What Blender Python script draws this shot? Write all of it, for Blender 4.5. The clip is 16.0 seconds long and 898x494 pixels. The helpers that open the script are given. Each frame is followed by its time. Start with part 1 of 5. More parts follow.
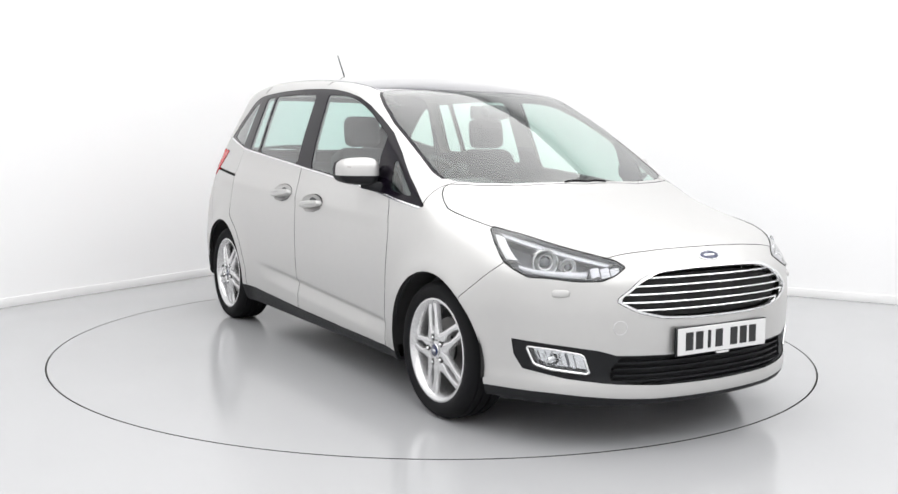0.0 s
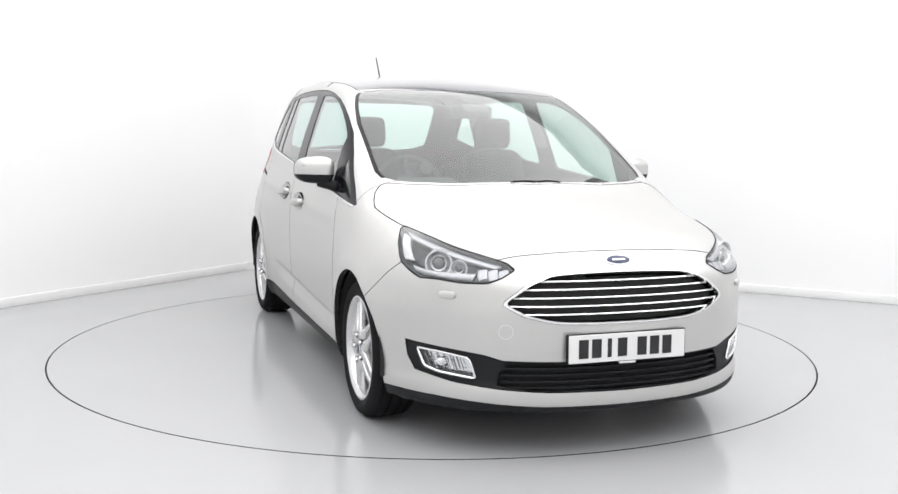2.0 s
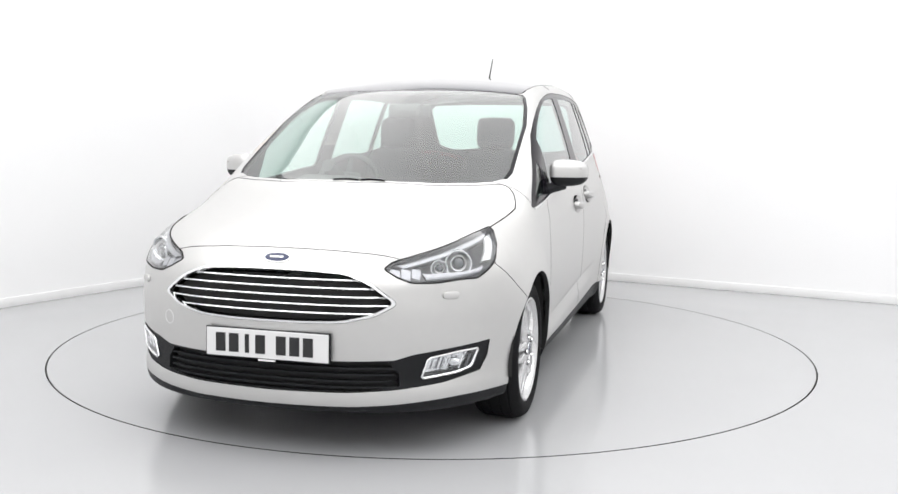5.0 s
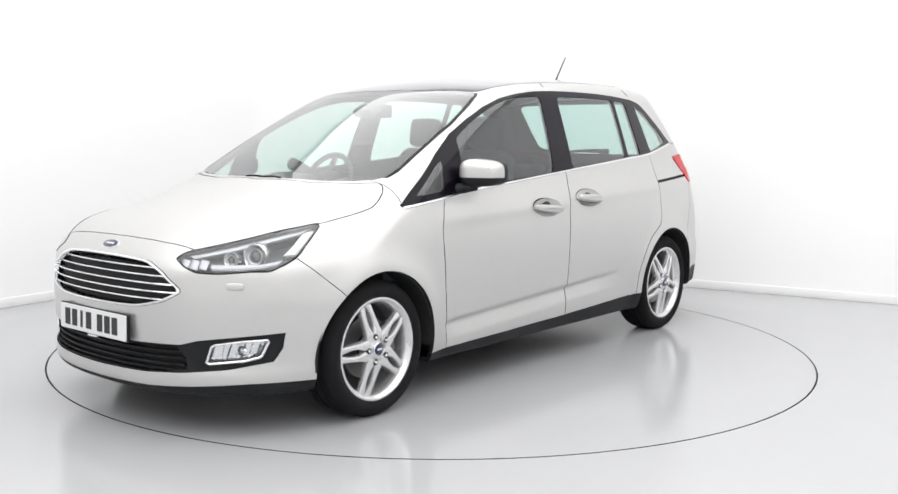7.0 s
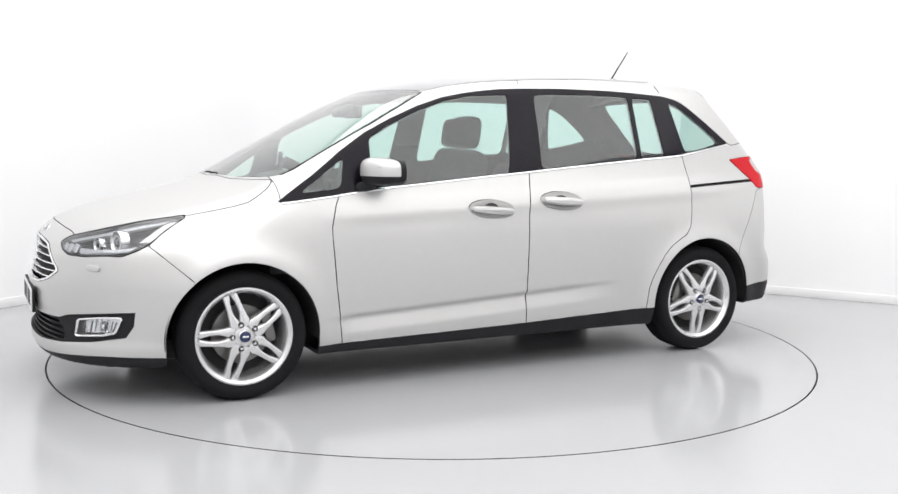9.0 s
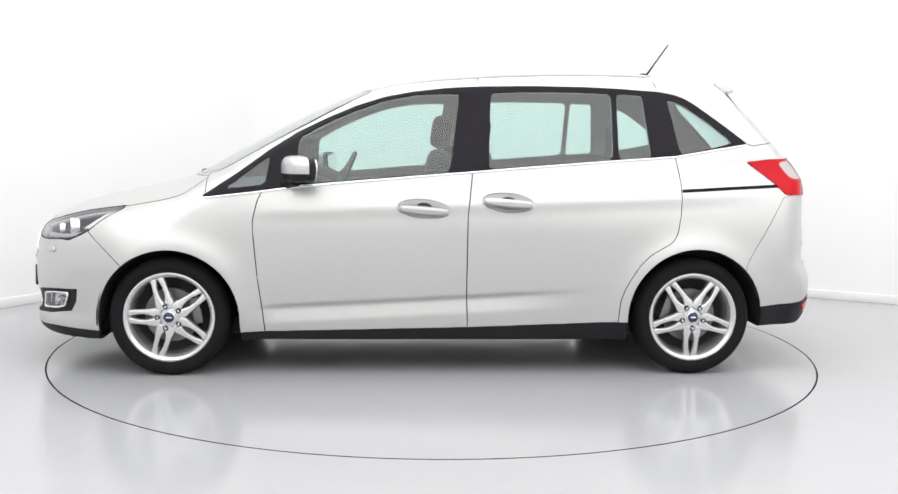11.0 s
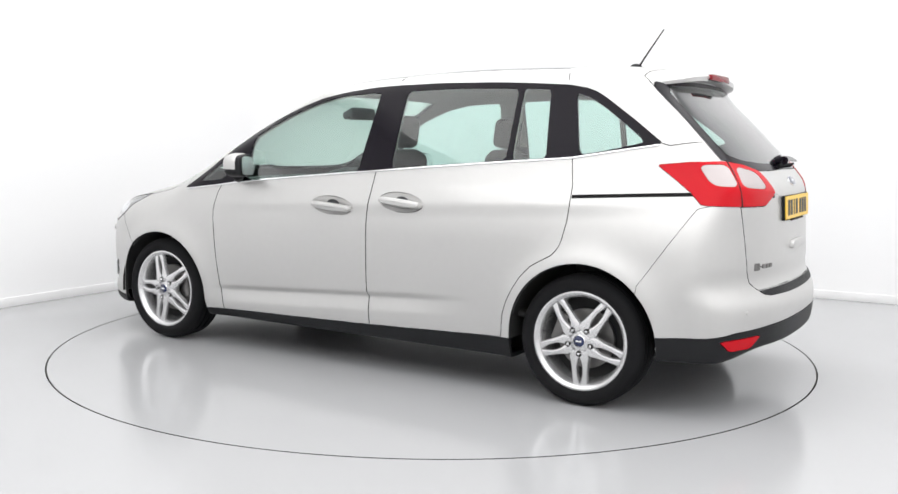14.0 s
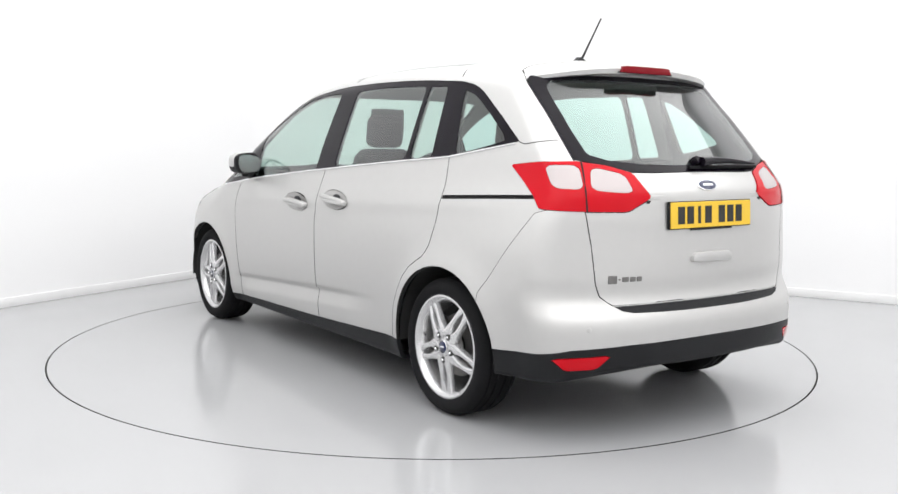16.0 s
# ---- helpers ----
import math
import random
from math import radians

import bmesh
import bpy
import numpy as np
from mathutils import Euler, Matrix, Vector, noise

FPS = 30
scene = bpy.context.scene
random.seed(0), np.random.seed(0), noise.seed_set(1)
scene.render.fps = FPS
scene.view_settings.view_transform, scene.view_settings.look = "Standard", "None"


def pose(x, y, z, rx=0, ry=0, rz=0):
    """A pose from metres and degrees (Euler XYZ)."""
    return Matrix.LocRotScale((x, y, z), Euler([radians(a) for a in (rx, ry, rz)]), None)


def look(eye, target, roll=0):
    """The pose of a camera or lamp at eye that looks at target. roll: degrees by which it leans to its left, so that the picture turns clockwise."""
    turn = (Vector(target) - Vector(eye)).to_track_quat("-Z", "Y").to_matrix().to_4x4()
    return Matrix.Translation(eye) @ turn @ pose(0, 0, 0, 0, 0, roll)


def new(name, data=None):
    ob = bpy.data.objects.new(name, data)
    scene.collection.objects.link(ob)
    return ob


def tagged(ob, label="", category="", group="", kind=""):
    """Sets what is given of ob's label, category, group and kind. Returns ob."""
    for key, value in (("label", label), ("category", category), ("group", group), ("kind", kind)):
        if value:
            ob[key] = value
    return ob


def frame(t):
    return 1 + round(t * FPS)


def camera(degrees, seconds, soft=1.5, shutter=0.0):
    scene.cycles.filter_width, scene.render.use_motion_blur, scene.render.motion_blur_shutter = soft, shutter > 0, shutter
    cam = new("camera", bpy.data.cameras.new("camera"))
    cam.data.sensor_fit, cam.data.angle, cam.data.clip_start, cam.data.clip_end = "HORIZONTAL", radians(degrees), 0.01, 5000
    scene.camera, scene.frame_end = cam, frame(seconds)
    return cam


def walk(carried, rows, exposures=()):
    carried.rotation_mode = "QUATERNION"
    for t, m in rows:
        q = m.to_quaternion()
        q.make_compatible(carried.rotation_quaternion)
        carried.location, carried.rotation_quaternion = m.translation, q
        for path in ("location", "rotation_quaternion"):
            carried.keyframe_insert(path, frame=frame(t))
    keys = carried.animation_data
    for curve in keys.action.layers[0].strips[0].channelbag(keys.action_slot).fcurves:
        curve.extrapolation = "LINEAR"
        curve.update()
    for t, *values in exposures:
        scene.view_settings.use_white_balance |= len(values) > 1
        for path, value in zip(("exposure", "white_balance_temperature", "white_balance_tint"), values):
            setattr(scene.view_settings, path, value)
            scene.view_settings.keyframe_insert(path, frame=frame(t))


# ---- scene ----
# ---- camera ----
LENS = 49.91
EYE = Vector((0.0, -5.923, 1.2569))
PITCH, PAN, LEAN = radians(-6.41), radians(-0.83), 0.74
AIM = Vector((-math.sin(PAN) * math.cos(PITCH), math.cos(PAN) * math.cos(PITCH), math.sin(PITCH)))
cam = camera(LENS, 16.0, soft=1.5)
STAND = look(EYE, EYE + AIM * 5, LEAN)
walk(cam, [(0, STAND), (16, STAND)])

# ---- light ----
world = bpy.data.worlds.new("world")
scene.world = world
world.use_nodes = True
world.node_tree.nodes["Background"].inputs[0].default_value = (1, 1, 1, 1)
world.node_tree.nodes["Background"].inputs[1].default_value = 0.05
scene.view_settings.exposure = 0.0


CEILING = 4.2


# one wall-to-wall area lamp, added under the unseen ceiling, lights the whole studio
data = bpy.data.lights.new("ceiling_light", "AREA")
data.shape, data.size, data.size_y, data.energy = "RECTANGLE", 10.9, 10.9, 665
data.color = (1.0, 0.997, 0.992)
new("ceiling_light", data).matrix_basis = pose(0.861, -3.485, CEILING - 0.06, 0, 0, -29.33)
# ---- materials ----
def material(name, colour, rough=0.5, metal=0.0, coat=0.0, bump=0.0, scale=40.0, vary=0.0, emit=0.0, trans=0.0, ior=1.45, rough_vary=0.0):
    m = bpy.data.materials.new(name)
    m.use_nodes = True
    nt = m.node_tree
    b = nt.nodes["Principled BSDF"]
    b.inputs["Base Color"].default_value = (*colour, 1)
    b.inputs["Roughness"].default_value = rough
    b.inputs["Metallic"].default_value = metal
    b.inputs["Coat Weight"].default_value = coat
    b.inputs["Coat Roughness"].default_value = 0.04
    b.inputs["Transmission Weight"].default_value = trans
    b.inputs["IOR"].default_value = ior
    if emit:
        b.inputs["Emission Color"].default_value = (*colour, 1)
        b.inputs["Emission Strength"].default_value = emit
    tc = nt.nodes.new("ShaderNodeTexCoord")
    if vary or rough_vary:
        big = nt.nodes.new("ShaderNodeTexNoise")
        big.inputs["Scale"].default_value, big.inputs["Detail"].default_value = scale / 12, 6
        nt.links.new(tc.outputs["Object"], big.inputs["Vector"])
        if vary:
            mix = nt.nodes.new("ShaderNodeMix")
            mix.data_type = "RGBA"
            mix.inputs[6].default_value = (*[c * (1 - vary) for c in colour], 1)
            mix.inputs[7].default_value = (*[min(1, c * (1 + vary)) for c in colour], 1)
            nt.links.new(big.outputs["Fac"], mix.inputs[0])
            nt.links.new(mix.outputs[2], b.inputs["Base Color"])
        if rough_vary:
            mr = nt.nodes.new("ShaderNodeMapRange")
            mr.inputs["To Min"].default_value = max(0.02, rough - rough_vary)
            mr.inputs["To Max"].default_value = rough + rough_vary
            nt.links.new(big.outputs["Fac"], mr.inputs["Value"])
            nt.links.new(mr.outputs["Result"], b.inputs["Roughness"])
    if bump:
        fine = nt.nodes.new("ShaderNodeTexNoise")
        fine.inputs["Scale"].default_value, fine.inputs["Detail"].default_value = scale * 6, 3
        nt.links.new(tc.outputs["Object"], fine.inputs["Vector"])
        bn = nt.nodes.new("ShaderNodeBump")
        bn.inputs["Strength"].default_value, bn.inputs["Distance"].default_value = bump, 0.002
        nt.links.new(fine.outputs["Fac"], bn.inputs["Height"])
        nt.links.new(bn.outputs["Normal"], b.inputs["Normal"])
    if name in ("gloss_black", "tyre_rubber", "black_plastic", "seat_cloth", "red_lens", "dark_red_lens"):
        b.inputs["Specular IOR Level"].default_value = 0.2
    return m


def thin_glass(name, tint, gloss=0.02, ior=1.5):
    """A single pane: straight-through tinted light with a sharp reflection on top."""
    m = bpy.data.materials.new(name)
    m.use_nodes = True
    nt = m.node_tree
    nt.nodes.remove(nt.nodes["Principled BSDF"])
    clear, shine, mix, lw, pw, ma = (nt.nodes.new("ShaderNode" + k) for k in ("BsdfTransparent", "BsdfGlossy", "MixShader", "LayerWeight", "Math", "Math"))
    clear.inputs[0].default_value = (*tint, 1)
    shine.inputs[0].default_value, shine.inputs["Roughness"].default_value = (1, 1, 1, 1), gloss
    lw.inputs[0].default_value = 0.5
    pw.operation, ma.operation = "POWER", "MULTIPLY_ADD"
    # both faces of the pane together
    pw.inputs[1].default_value = 3.5
    base = 2 * ((ior - 1) / (ior + 1)) ** 2
    ma.inputs[1].default_value, ma.inputs[2].default_value = 0.97 - base, base
    nt.links.new(lw.outputs["Facing"], pw.inputs[0])
    nt.links.new(pw.outputs[0], ma.inputs[0])
    nt.links.new(ma.outputs[0], mix.inputs[0])
    nt.links.new(clear.outputs[0], mix.inputs[1])
    nt.links.new(shine.outputs[0], mix.inputs[2])
    nt.links.new(mix.outputs[0], nt.nodes["Material Output"].inputs[0])
    return m


PAINT = material("silver_paint", (0.555, 0.551, 0.543), 0.36, 0.66, 0.20, 0.02, 300, 0.02)
GLOSS_BLACK = material("gloss_black", (0.005, 0.0035, 0.007), 0.15, 0, 0.0)
PLASTIC = material("black_plastic", (0.014, 0.0145, 0.016), 0.5, 0, 0, 0.25, 90, 0.15)
ROOF_GLASS = material("roof_glass", (0.03, 0.03, 0.045), 0.06, 0, 1.0, ior=1.55)
SEAM = material("seam_dark", (0.015, 0.015, 0.015), 0.8)
GLASS = thin_glass("window_glass", (0.70, 0.865, 0.82))
SCREEN = thin_glass("windscreen_glass", (0.75, 0.86, 0.80), 0.03, 1.45)
LENS_CLEAR = thin_glass("lamp_lens", (0.95, 0.96, 0.97), 0.02, 1.45)
BEZEL = material("bezel_grey", (0.10, 0.104, 0.115), 0.35)
LAMP_TRIM = material("lamp_trim", (0.42, 0.42, 0.44), 0.3, 0.7)
PROJECTOR = material("projector_glass", (0.05, 0.055, 0.065), 0.05, 0.3, 1.0)
RED = material("red_lens", (0.52, 0.004, 0.012), 0.16, 0, 0.0, 0, 40, 0.06)
RED_DARK = material("dark_red_lens", (0.20, 0.002, 0.008), 0.18, 0, 0.0)
CLEAR_LENS = material("frosted_lens", (0.46, 0.41, 0.41), 0.25, 0.2, 0.2)
CHROME = material("chrome", (0.84, 0.845, 0.85), 0.17, 1.0)
SATIN = material("satin_silver", (0.72, 0.72, 0.72), 0.3, 0.9)
ALLOY = material("alloy", (0.66, 0.66, 0.665), 0.26, 0.75, 0.4, 0.02, 200, 0.03)
RUBBER = material("tyre_rubber", (0.009, 0.009, 0.010), 0.85, 0, 0, 0.3, 60, 0.25)
STEEL = material("brake_steel", (0.20, 0.195, 0.19), 0.4, 0.9, 0, 0.1, 80, 0.2)
CLOTH = material("seat_cloth", (0.026, 0.027, 0.030), 0.9, 0, 0, 0.5, 120, 0.2)
TRIM = material("interior_trim", (0.05, 0.052, 0.055), 0.75, 0, 0, 0.3, 80, 0.15)
LINER = material("headliner", (0.30, 0.295, 0.27), 0.95, 0, 0, 0.3, 90, 0.05)
UNDER = material("underbody", (0.02, 0.02, 0.02), 0.85, 0, 0, 0.3, 30, 0.3)
PLATE_WHITE = material("plate_white", (0.70, 0.70, 0.70), 0.35)
PLATE_YELLOW = material("plate_yellow", (0.78, 0.50, 0.035), 0.35)
INK = material("plate_ink", (0.015, 0.015, 0.016), 0.45)
BLUE = material("badge_blue", (0.012, 0.020, 0.075), 0.2, 0.2, 0.8)
WALL = material("white_wall", (0.88, 0.88, 0.885), 0.8, 0, 0, 0.08, 14, 0.012)
SKIRT = material("white_gloss_paint", (0.84, 0.84, 0.84), 0.4, 0, 0, 0, 10, 0.02)
FLOOR = material("grey_epoxy_floor", (0.415, 0.418, 0.426), 0.17, 0, 0.0, 0.03, 12, 0.035, rough_vary=0.05)
DISC = material("grey_turntable_paint", (0.415, 0.418, 0.426), 0.155, 0, 0.0, 0.03, 12, 0.035, rough_vary=0.05)


# ---- mesh tools ----
def part(name, bm, mat, parent=None, label="", smooth=True):
    me = bpy.data.meshes.new(name)
    if isinstance(bm, bmesh.types.BMesh):
        bm.to_mesh(me)
        bm.free()
    else:
        me.from_pydata(*bm)
    if smooth:
        me.polygons.foreach_set("use_smooth", [True] * len(me.polygons))
        me.set_sharp_from_angle(angle=radians(38))
    for m in (mat if isinstance(mat, (list, tuple)) else [mat]):
        me.materials.append(m)
    ob = new(name, me)
    ob.parent = parent
    if label:
        ob["label"] = label
    return ob


def box(sx, sy, sz, at=(0, 0, 0), bevel=0.0, seg=2, turn=None, bm=None):
    out = bm or bmesh.new()
    m = Matrix.Translation(at) @ (turn or Matrix()) @ Matrix.Diagonal((sx, sy, sz, 1))
    vs = bmesh.ops.create_cube(out, size=1, matrix=m)["verts"]
    if bevel:
        es = list({e for v in vs for e in v.link_edges})
        bmesh.ops.bevel(out, geom=es, offset=bevel, segments=seg, affect="EDGES", profile=0.5)
    return out


def lathe(profile, steps=48, axis="y", closed=False):
    """Turn (r, h) points round an axis through the origin."""
    bm = bmesh.new()
    rings = []
    for k in range(steps):
        a = 2 * math.pi * k / steps
        c, s = math.cos(a), math.sin(a)
        rings.append([bm.verts.new((r * c, h, r * s) if axis == "y" else (r * c, r * s, h)) for r, h in profile])
    n = len(profile)
    for k in range(steps):
        a, b = rings[k], rings[(k + 1) % steps]
        for i in range(n if closed else n - 1):
            j = (i + 1) % n
            bm.faces.new((a[i], a[j], b[j], b[i]))
    bmesh.ops.remove_doubles(bm, verts=bm.verts, dist=1e-6)
    bmesh.ops.recalc_face_normals(bm, faces=bm.faces)
    return bm


def tube(points, radius, sides=8, bm=None, caps=True):
    """A round bar along points; radius may be a list."""
    out = bm or bmesh.new()
    pts = [Vector(p) for p in points]
    rad = radius if isinstance(radius, (list, tuple)) else [radius] * len(pts)
    rings = []
    for i, p in enumerate(pts):
        d = (pts[min(i + 1, len(pts) - 1)] - pts[max(i - 1, 0)]).normalized()
        u = d.orthogonal().normalized() if i == 0 else (u - d * u.dot(d)).normalized()
        w = d.cross(u)
        rings.append([out.verts.new(p + (u * math.cos(2 * math.pi * k / sides) + w * math.sin(2 * math.pi * k / sides)) * rad[i]) for k in range(sides)])
    for a, b in zip(rings, rings[1:]):
        for k in range(sides):
            out.faces.new((a[k], a[(k + 1) % sides], b[(k + 1) % sides], b[k]))
    if caps:
        out.faces.new(rings[0][::-1])
        out.faces.new(rings[-1])
    return out


def prism(outline, depth, frame_of, bevel=0.0, bm=None):
    """A flat outline (u, v) pushed out by depth; frame_of maps (u, v, w) into place."""
    out = bm or bmesh.new()
    lo = [out.verts.new(frame_of(u, v, 0)) for u, v in outline]
    hi = [out.verts.new(frame_of(u, v, depth)) for u, v in outline]
    n = len(outline)
    out.faces.new(lo[::-1])
    top = out.faces.new(hi)
    for i in range(n):
        out.faces.new((lo[i], lo[(i + 1) % n], hi[(i + 1) % n], hi[i]))
    bmesh.ops.recalc_face_normals(out, faces=out.faces)
    if bevel:
        bmesh.ops.bevel(out, geom=list(top.edges), offset=bevel, segments=2, affect="EDGES", profile=0.5)
    return out


def rounded(points, r=0.25, passes=2):
    """Corner-cut a closed outline."""
    for _ in range(passes):
        res = []
        for i, p in enumerate(points):
            q = points[(i + 1) % len(points)]
            res.append(tuple(a + (b - a) * r for a, b in zip(p, q)))
            res.append(tuple(b + (a - b) * r for a, b in zip(p, q)))
        points = res
    return points
# ---- the studio ----
def ring_disc(r0, r1, z, steps=160, bm=None):
    out = bm or bmesh.new()
    a = [out.verts.new((r0 * math.cos(2 * math.pi * k / steps), r0 * math.sin(2 * math.pi * k / steps), z)) for k in range(steps)]
    b = [out.verts.new((r1 * math.cos(2 * math.pi * k / steps), r1 * math.sin(2 * math.pi * k / steps), z)) for k in range(steps)]
    for k in range(steps):
        j = (k + 1) % steps
        out.faces.new((a[k], b[k], b[j], a[j]))
    return out


TABLE_R = 2.2377
GAP = 0.0055
CORNER = Vector((-1.12, 4.22, 0))
WAY_1 = Vector((-0.527, -0.850, 0)).normalized()
WAY_2 = Vector((0.872, -0.490, 0)).normalized()
ROOM = 11.5
COVE = 1.25
CORNERS = [CORNER, CORNER + WAY_1 * ROOM, CORNER + WAY_1 * ROOM + WAY_2 * ROOM, CORNER + WAY_2 * ROOM]


def build_room():
    # floor with the round pit edge left open for the turntable
    bm = ring_disc(TABLE_R + GAP, 3.0, 0.0)
    inner = [v for v in bm.verts if v.co.length < 2.5]
    ring = sorted((v for v in bm.verts if v.co.length > 2.5), key=lambda v: math.atan2(v.co.y, v.co.x))
    outer = [bm.verts.new((v.co.x * 6, v.co.y * 6, 0)) for v in ring]
    for i in range(len(ring)):
        j = (i + 1) % len(ring)
        bm.faces.new((ring[i], outer[i], outer[j], ring[j]))
    inner.sort(key=lambda v: math.atan2(v.co.y, v.co.x))
    low = [bm.verts.new((v.co.x, v.co.y, -0.06)) for v in inner]
    for i in range(len(inner)):
        j = (i + 1) % len(inner)
        bm.faces.new((inner[j], low[j], low[i], inner[i]))
    bm.faces.new(low)
    bmesh.ops.recalc_face_normals(bm, faces=bm.faces)
    tagged(part("floor", bm, FLOOR, smooth=False), "light grey glossy epoxy studio floor round a turntable", "floor", kind="structure")
    names = ["wall_west", "wall_south", "wall_east", "wall_north"]
    for i, name in enumerate(names):
        a, b = CORNERS[i], CORNERS[(i + 1) % 4]
        d = (b - a).normalized()
        a = a + d * (COVE if i == 0 else 0)
        b = b - d * (COVE if i == 3 else 0)
        mid, d = (a + b) / 2, (b - a)
        out = Vector((-d.y, d.x, 0)).normalized()
        if out.dot(mid - (CORNERS[0] + CORNERS[2]) / 2) < 0:
            out = -out
        turn = Matrix.Rotation(math.atan2(d.y, d.x), 4, "Z")
        bm = box(d.length, 0.2, 4.2, mid + out * 0.1 + Vector((0, 0, 2.1)), turn=turn)
        tagged(part(name, bm, WALL, smooth=False), "plain white painted studio wall", "wall", kind="structure")
        bm = box(d.length - 0.002, 0.014, 0.07, mid - out * 0.0075 + Vector((0, 0, 0.0355)), 0.004, 2, turn)
        tagged(part("baseboard", bm, SKIRT), "white painted skirting board along the wall", "baseboard", kind="structure")
    # rounded corner between the two walls in view
    centre = CORNER + WAY_1 * COVE + WAY_2 * COVE
    n = 36
    for name, r0, r1, z0, z1, mt in (("wall_corner", 0.0, 0.2, 0.0, 4.2, WALL), ("baseboard", -0.0145, -0.0005, 0.0005, 0.0705, SKIRT)):
        bm = bmesh.new()
        rows = []
        for k in range(n + 1):
            a = math.pi / 2 * k / n
            d = -WAY_2 * math.cos(a) - WAY_1 * math.sin(a)
            p0, p1 = centre + d * (COVE + r0), centre + d * (COVE + r1)
            rows.append([bm.verts.new((p.x, p.y, z)) for p, z in ((p0, z0), (p0, z1), (p1, z1), (p1, z0))])
        for p, q in zip(rows, rows[1:]):
            for i in range(4):
                bm.faces.new((p[i], p[(i + 1) % 4], q[(i + 1) % 4], q[i]))
        bm.faces.new(rows[0])
        bm.faces.new(rows[-1][::-1])
        bmesh.ops.recalc_face_normals(bm, faces=bm.faces)
        tagged(part(name, bm, mt), "smoothly rounded white corner of the studio" if mt is WALL else "white painted skirting board along the wall", "wall" if mt is WALL else "baseboard", kind="structure")
    mid = (CORNERS[0] + CORNERS[2]) / 2
    bm = box(ROOM + 0.4, ROOM + 0.4, 0.2, mid + Vector((0, 0, CEILING + 0.1)), turn=Matrix.Rotation(math.atan2(WAY_2.y, WAY_2.x), 4, "Z"))
    tagged(part("ceiling", bm, WALL, smooth=False), "plain white studio ceiling", "ceiling", kind="structure")


def build_turntable():
    root = new("turntable")
    tagged(root, "round grey turntable set flush in the studio floor", "turntable")
    bm = lathe([(0.0001, 0.0), (1.2, 0.0), (TABLE_R - 0.004, 0.0), (TABLE_R, -0.004), (TABLE_R, -0.05), (0.0001, -0.05)], 160, "z")
    bmesh.ops.recalc_face_normals(bm, faces=bm.faces)
    part("deck", bm, DISC, root, smooth=False)
    # dark band on the deck's edge, painting in the shade of the ring gap
    bm = lathe([(TABLE_R - 0.0035, 0.0006), (TABLE_R + 0.0, 0.0006), (TABLE_R + 0.0, -0.03), (TABLE_R - 0.0035, -0.03)], 160, "z", True)
    part("rim_gap_shade", bm, SEAM, root, "dark steel rim band", smooth=False)
    return root


build_room()
turntable = build_turntable()
# ---- the car: outer skin ----
# car space: x ahead, y to its left, z up, origin on the ground between the axles
AXLE, TYRE_R, HUB_Y = 1.394, 0.320, 0.80


def curve(knots):
    """A smooth monotone-ish curve through (a, b) knots, for arrays."""
    ks = sorted(knots)
    xs, ys = np.array([k[0] for k in ks]), np.array([k[1] for k in ks])
    d = np.diff(ys) / np.diff(xs)
    m = np.empty_like(ys)
    m[0], m[-1] = d[0], d[-1]
    for i in range(1, len(ys) - 1):
        w1, w2 = xs[i + 1] - xs[i], xs[i] - xs[i - 1]
        m[i] = 0 if d[i - 1] * d[i] <= 0 else (d[i - 1] * w1 + d[i] * w2) / (w1 + w2)

    def at(v):
        v = np.asarray(v, float)
        i = np.clip(np.searchsorted(xs, v) - 1, 0, len(xs) - 2)
        h = xs[i + 1] - xs[i]
        t = (v - xs[i]) / h
        tc = np.clip(t, 0, 1)
        val = (1 + 2 * tc) * (1 - tc) ** 2 * ys[i] + tc * (1 - tc) ** 2 * h * m[i] + tc ** 2 * (3 - 2 * tc) * ys[i + 1] + tc ** 2 * (tc - 1) * h * m[i + 1]
        return val + np.where(t < 0, t * h * m[0], 0) + np.where(t > 1, (t - 1) * h * m[-1], 0)
    return at


def smax(a, b, k):
    h = np.maximum(k - np.abs(a - b), 0) / k
    return np.maximum(a, b) + h * h * k * 0.25


def bell(v, mid, wide):
    return np.exp(-((v - mid) / wide) ** 2)


def step(v, a, b):
    t = np.clip((v - a) / (b - a), 0, 1)
    return t * t * (3 - 2 * t)


BONNET = curve([(2.26, 0.70), (2.22, 0.775), (2.17, 0.815), (2.10, 0.845), (1.95, 0.895), (1.75, 0.945), (1.55, 0.990), (1.36, 1.035), (1.2, 1.07)])
ROOF = curve([(1.50, 0.962), (1.36, 1.045), (1.2, 1.135), (1.0, 1.245), (0.8, 1.352), (0.6, 1.450), (0.45, 1.515), (0.3, 1.562), (0.1, 1.600),
              (-0.2, 1.632), (-0.5, 1.650), (-0.8, 1.657), (-1.1, 1.655), (-1.3, 1.648), (-1.5, 1.632), (-1.75, 1.597), (-1.9, 1.57)])
BOW = curve([(2.3, 0.16), (1.9, 0.18), (1.5, 0.26), (1.2, 0.33), (0.5, 0.24), (0.2, 0.10), (-0.2, 0.0), (-2, 0.0)])
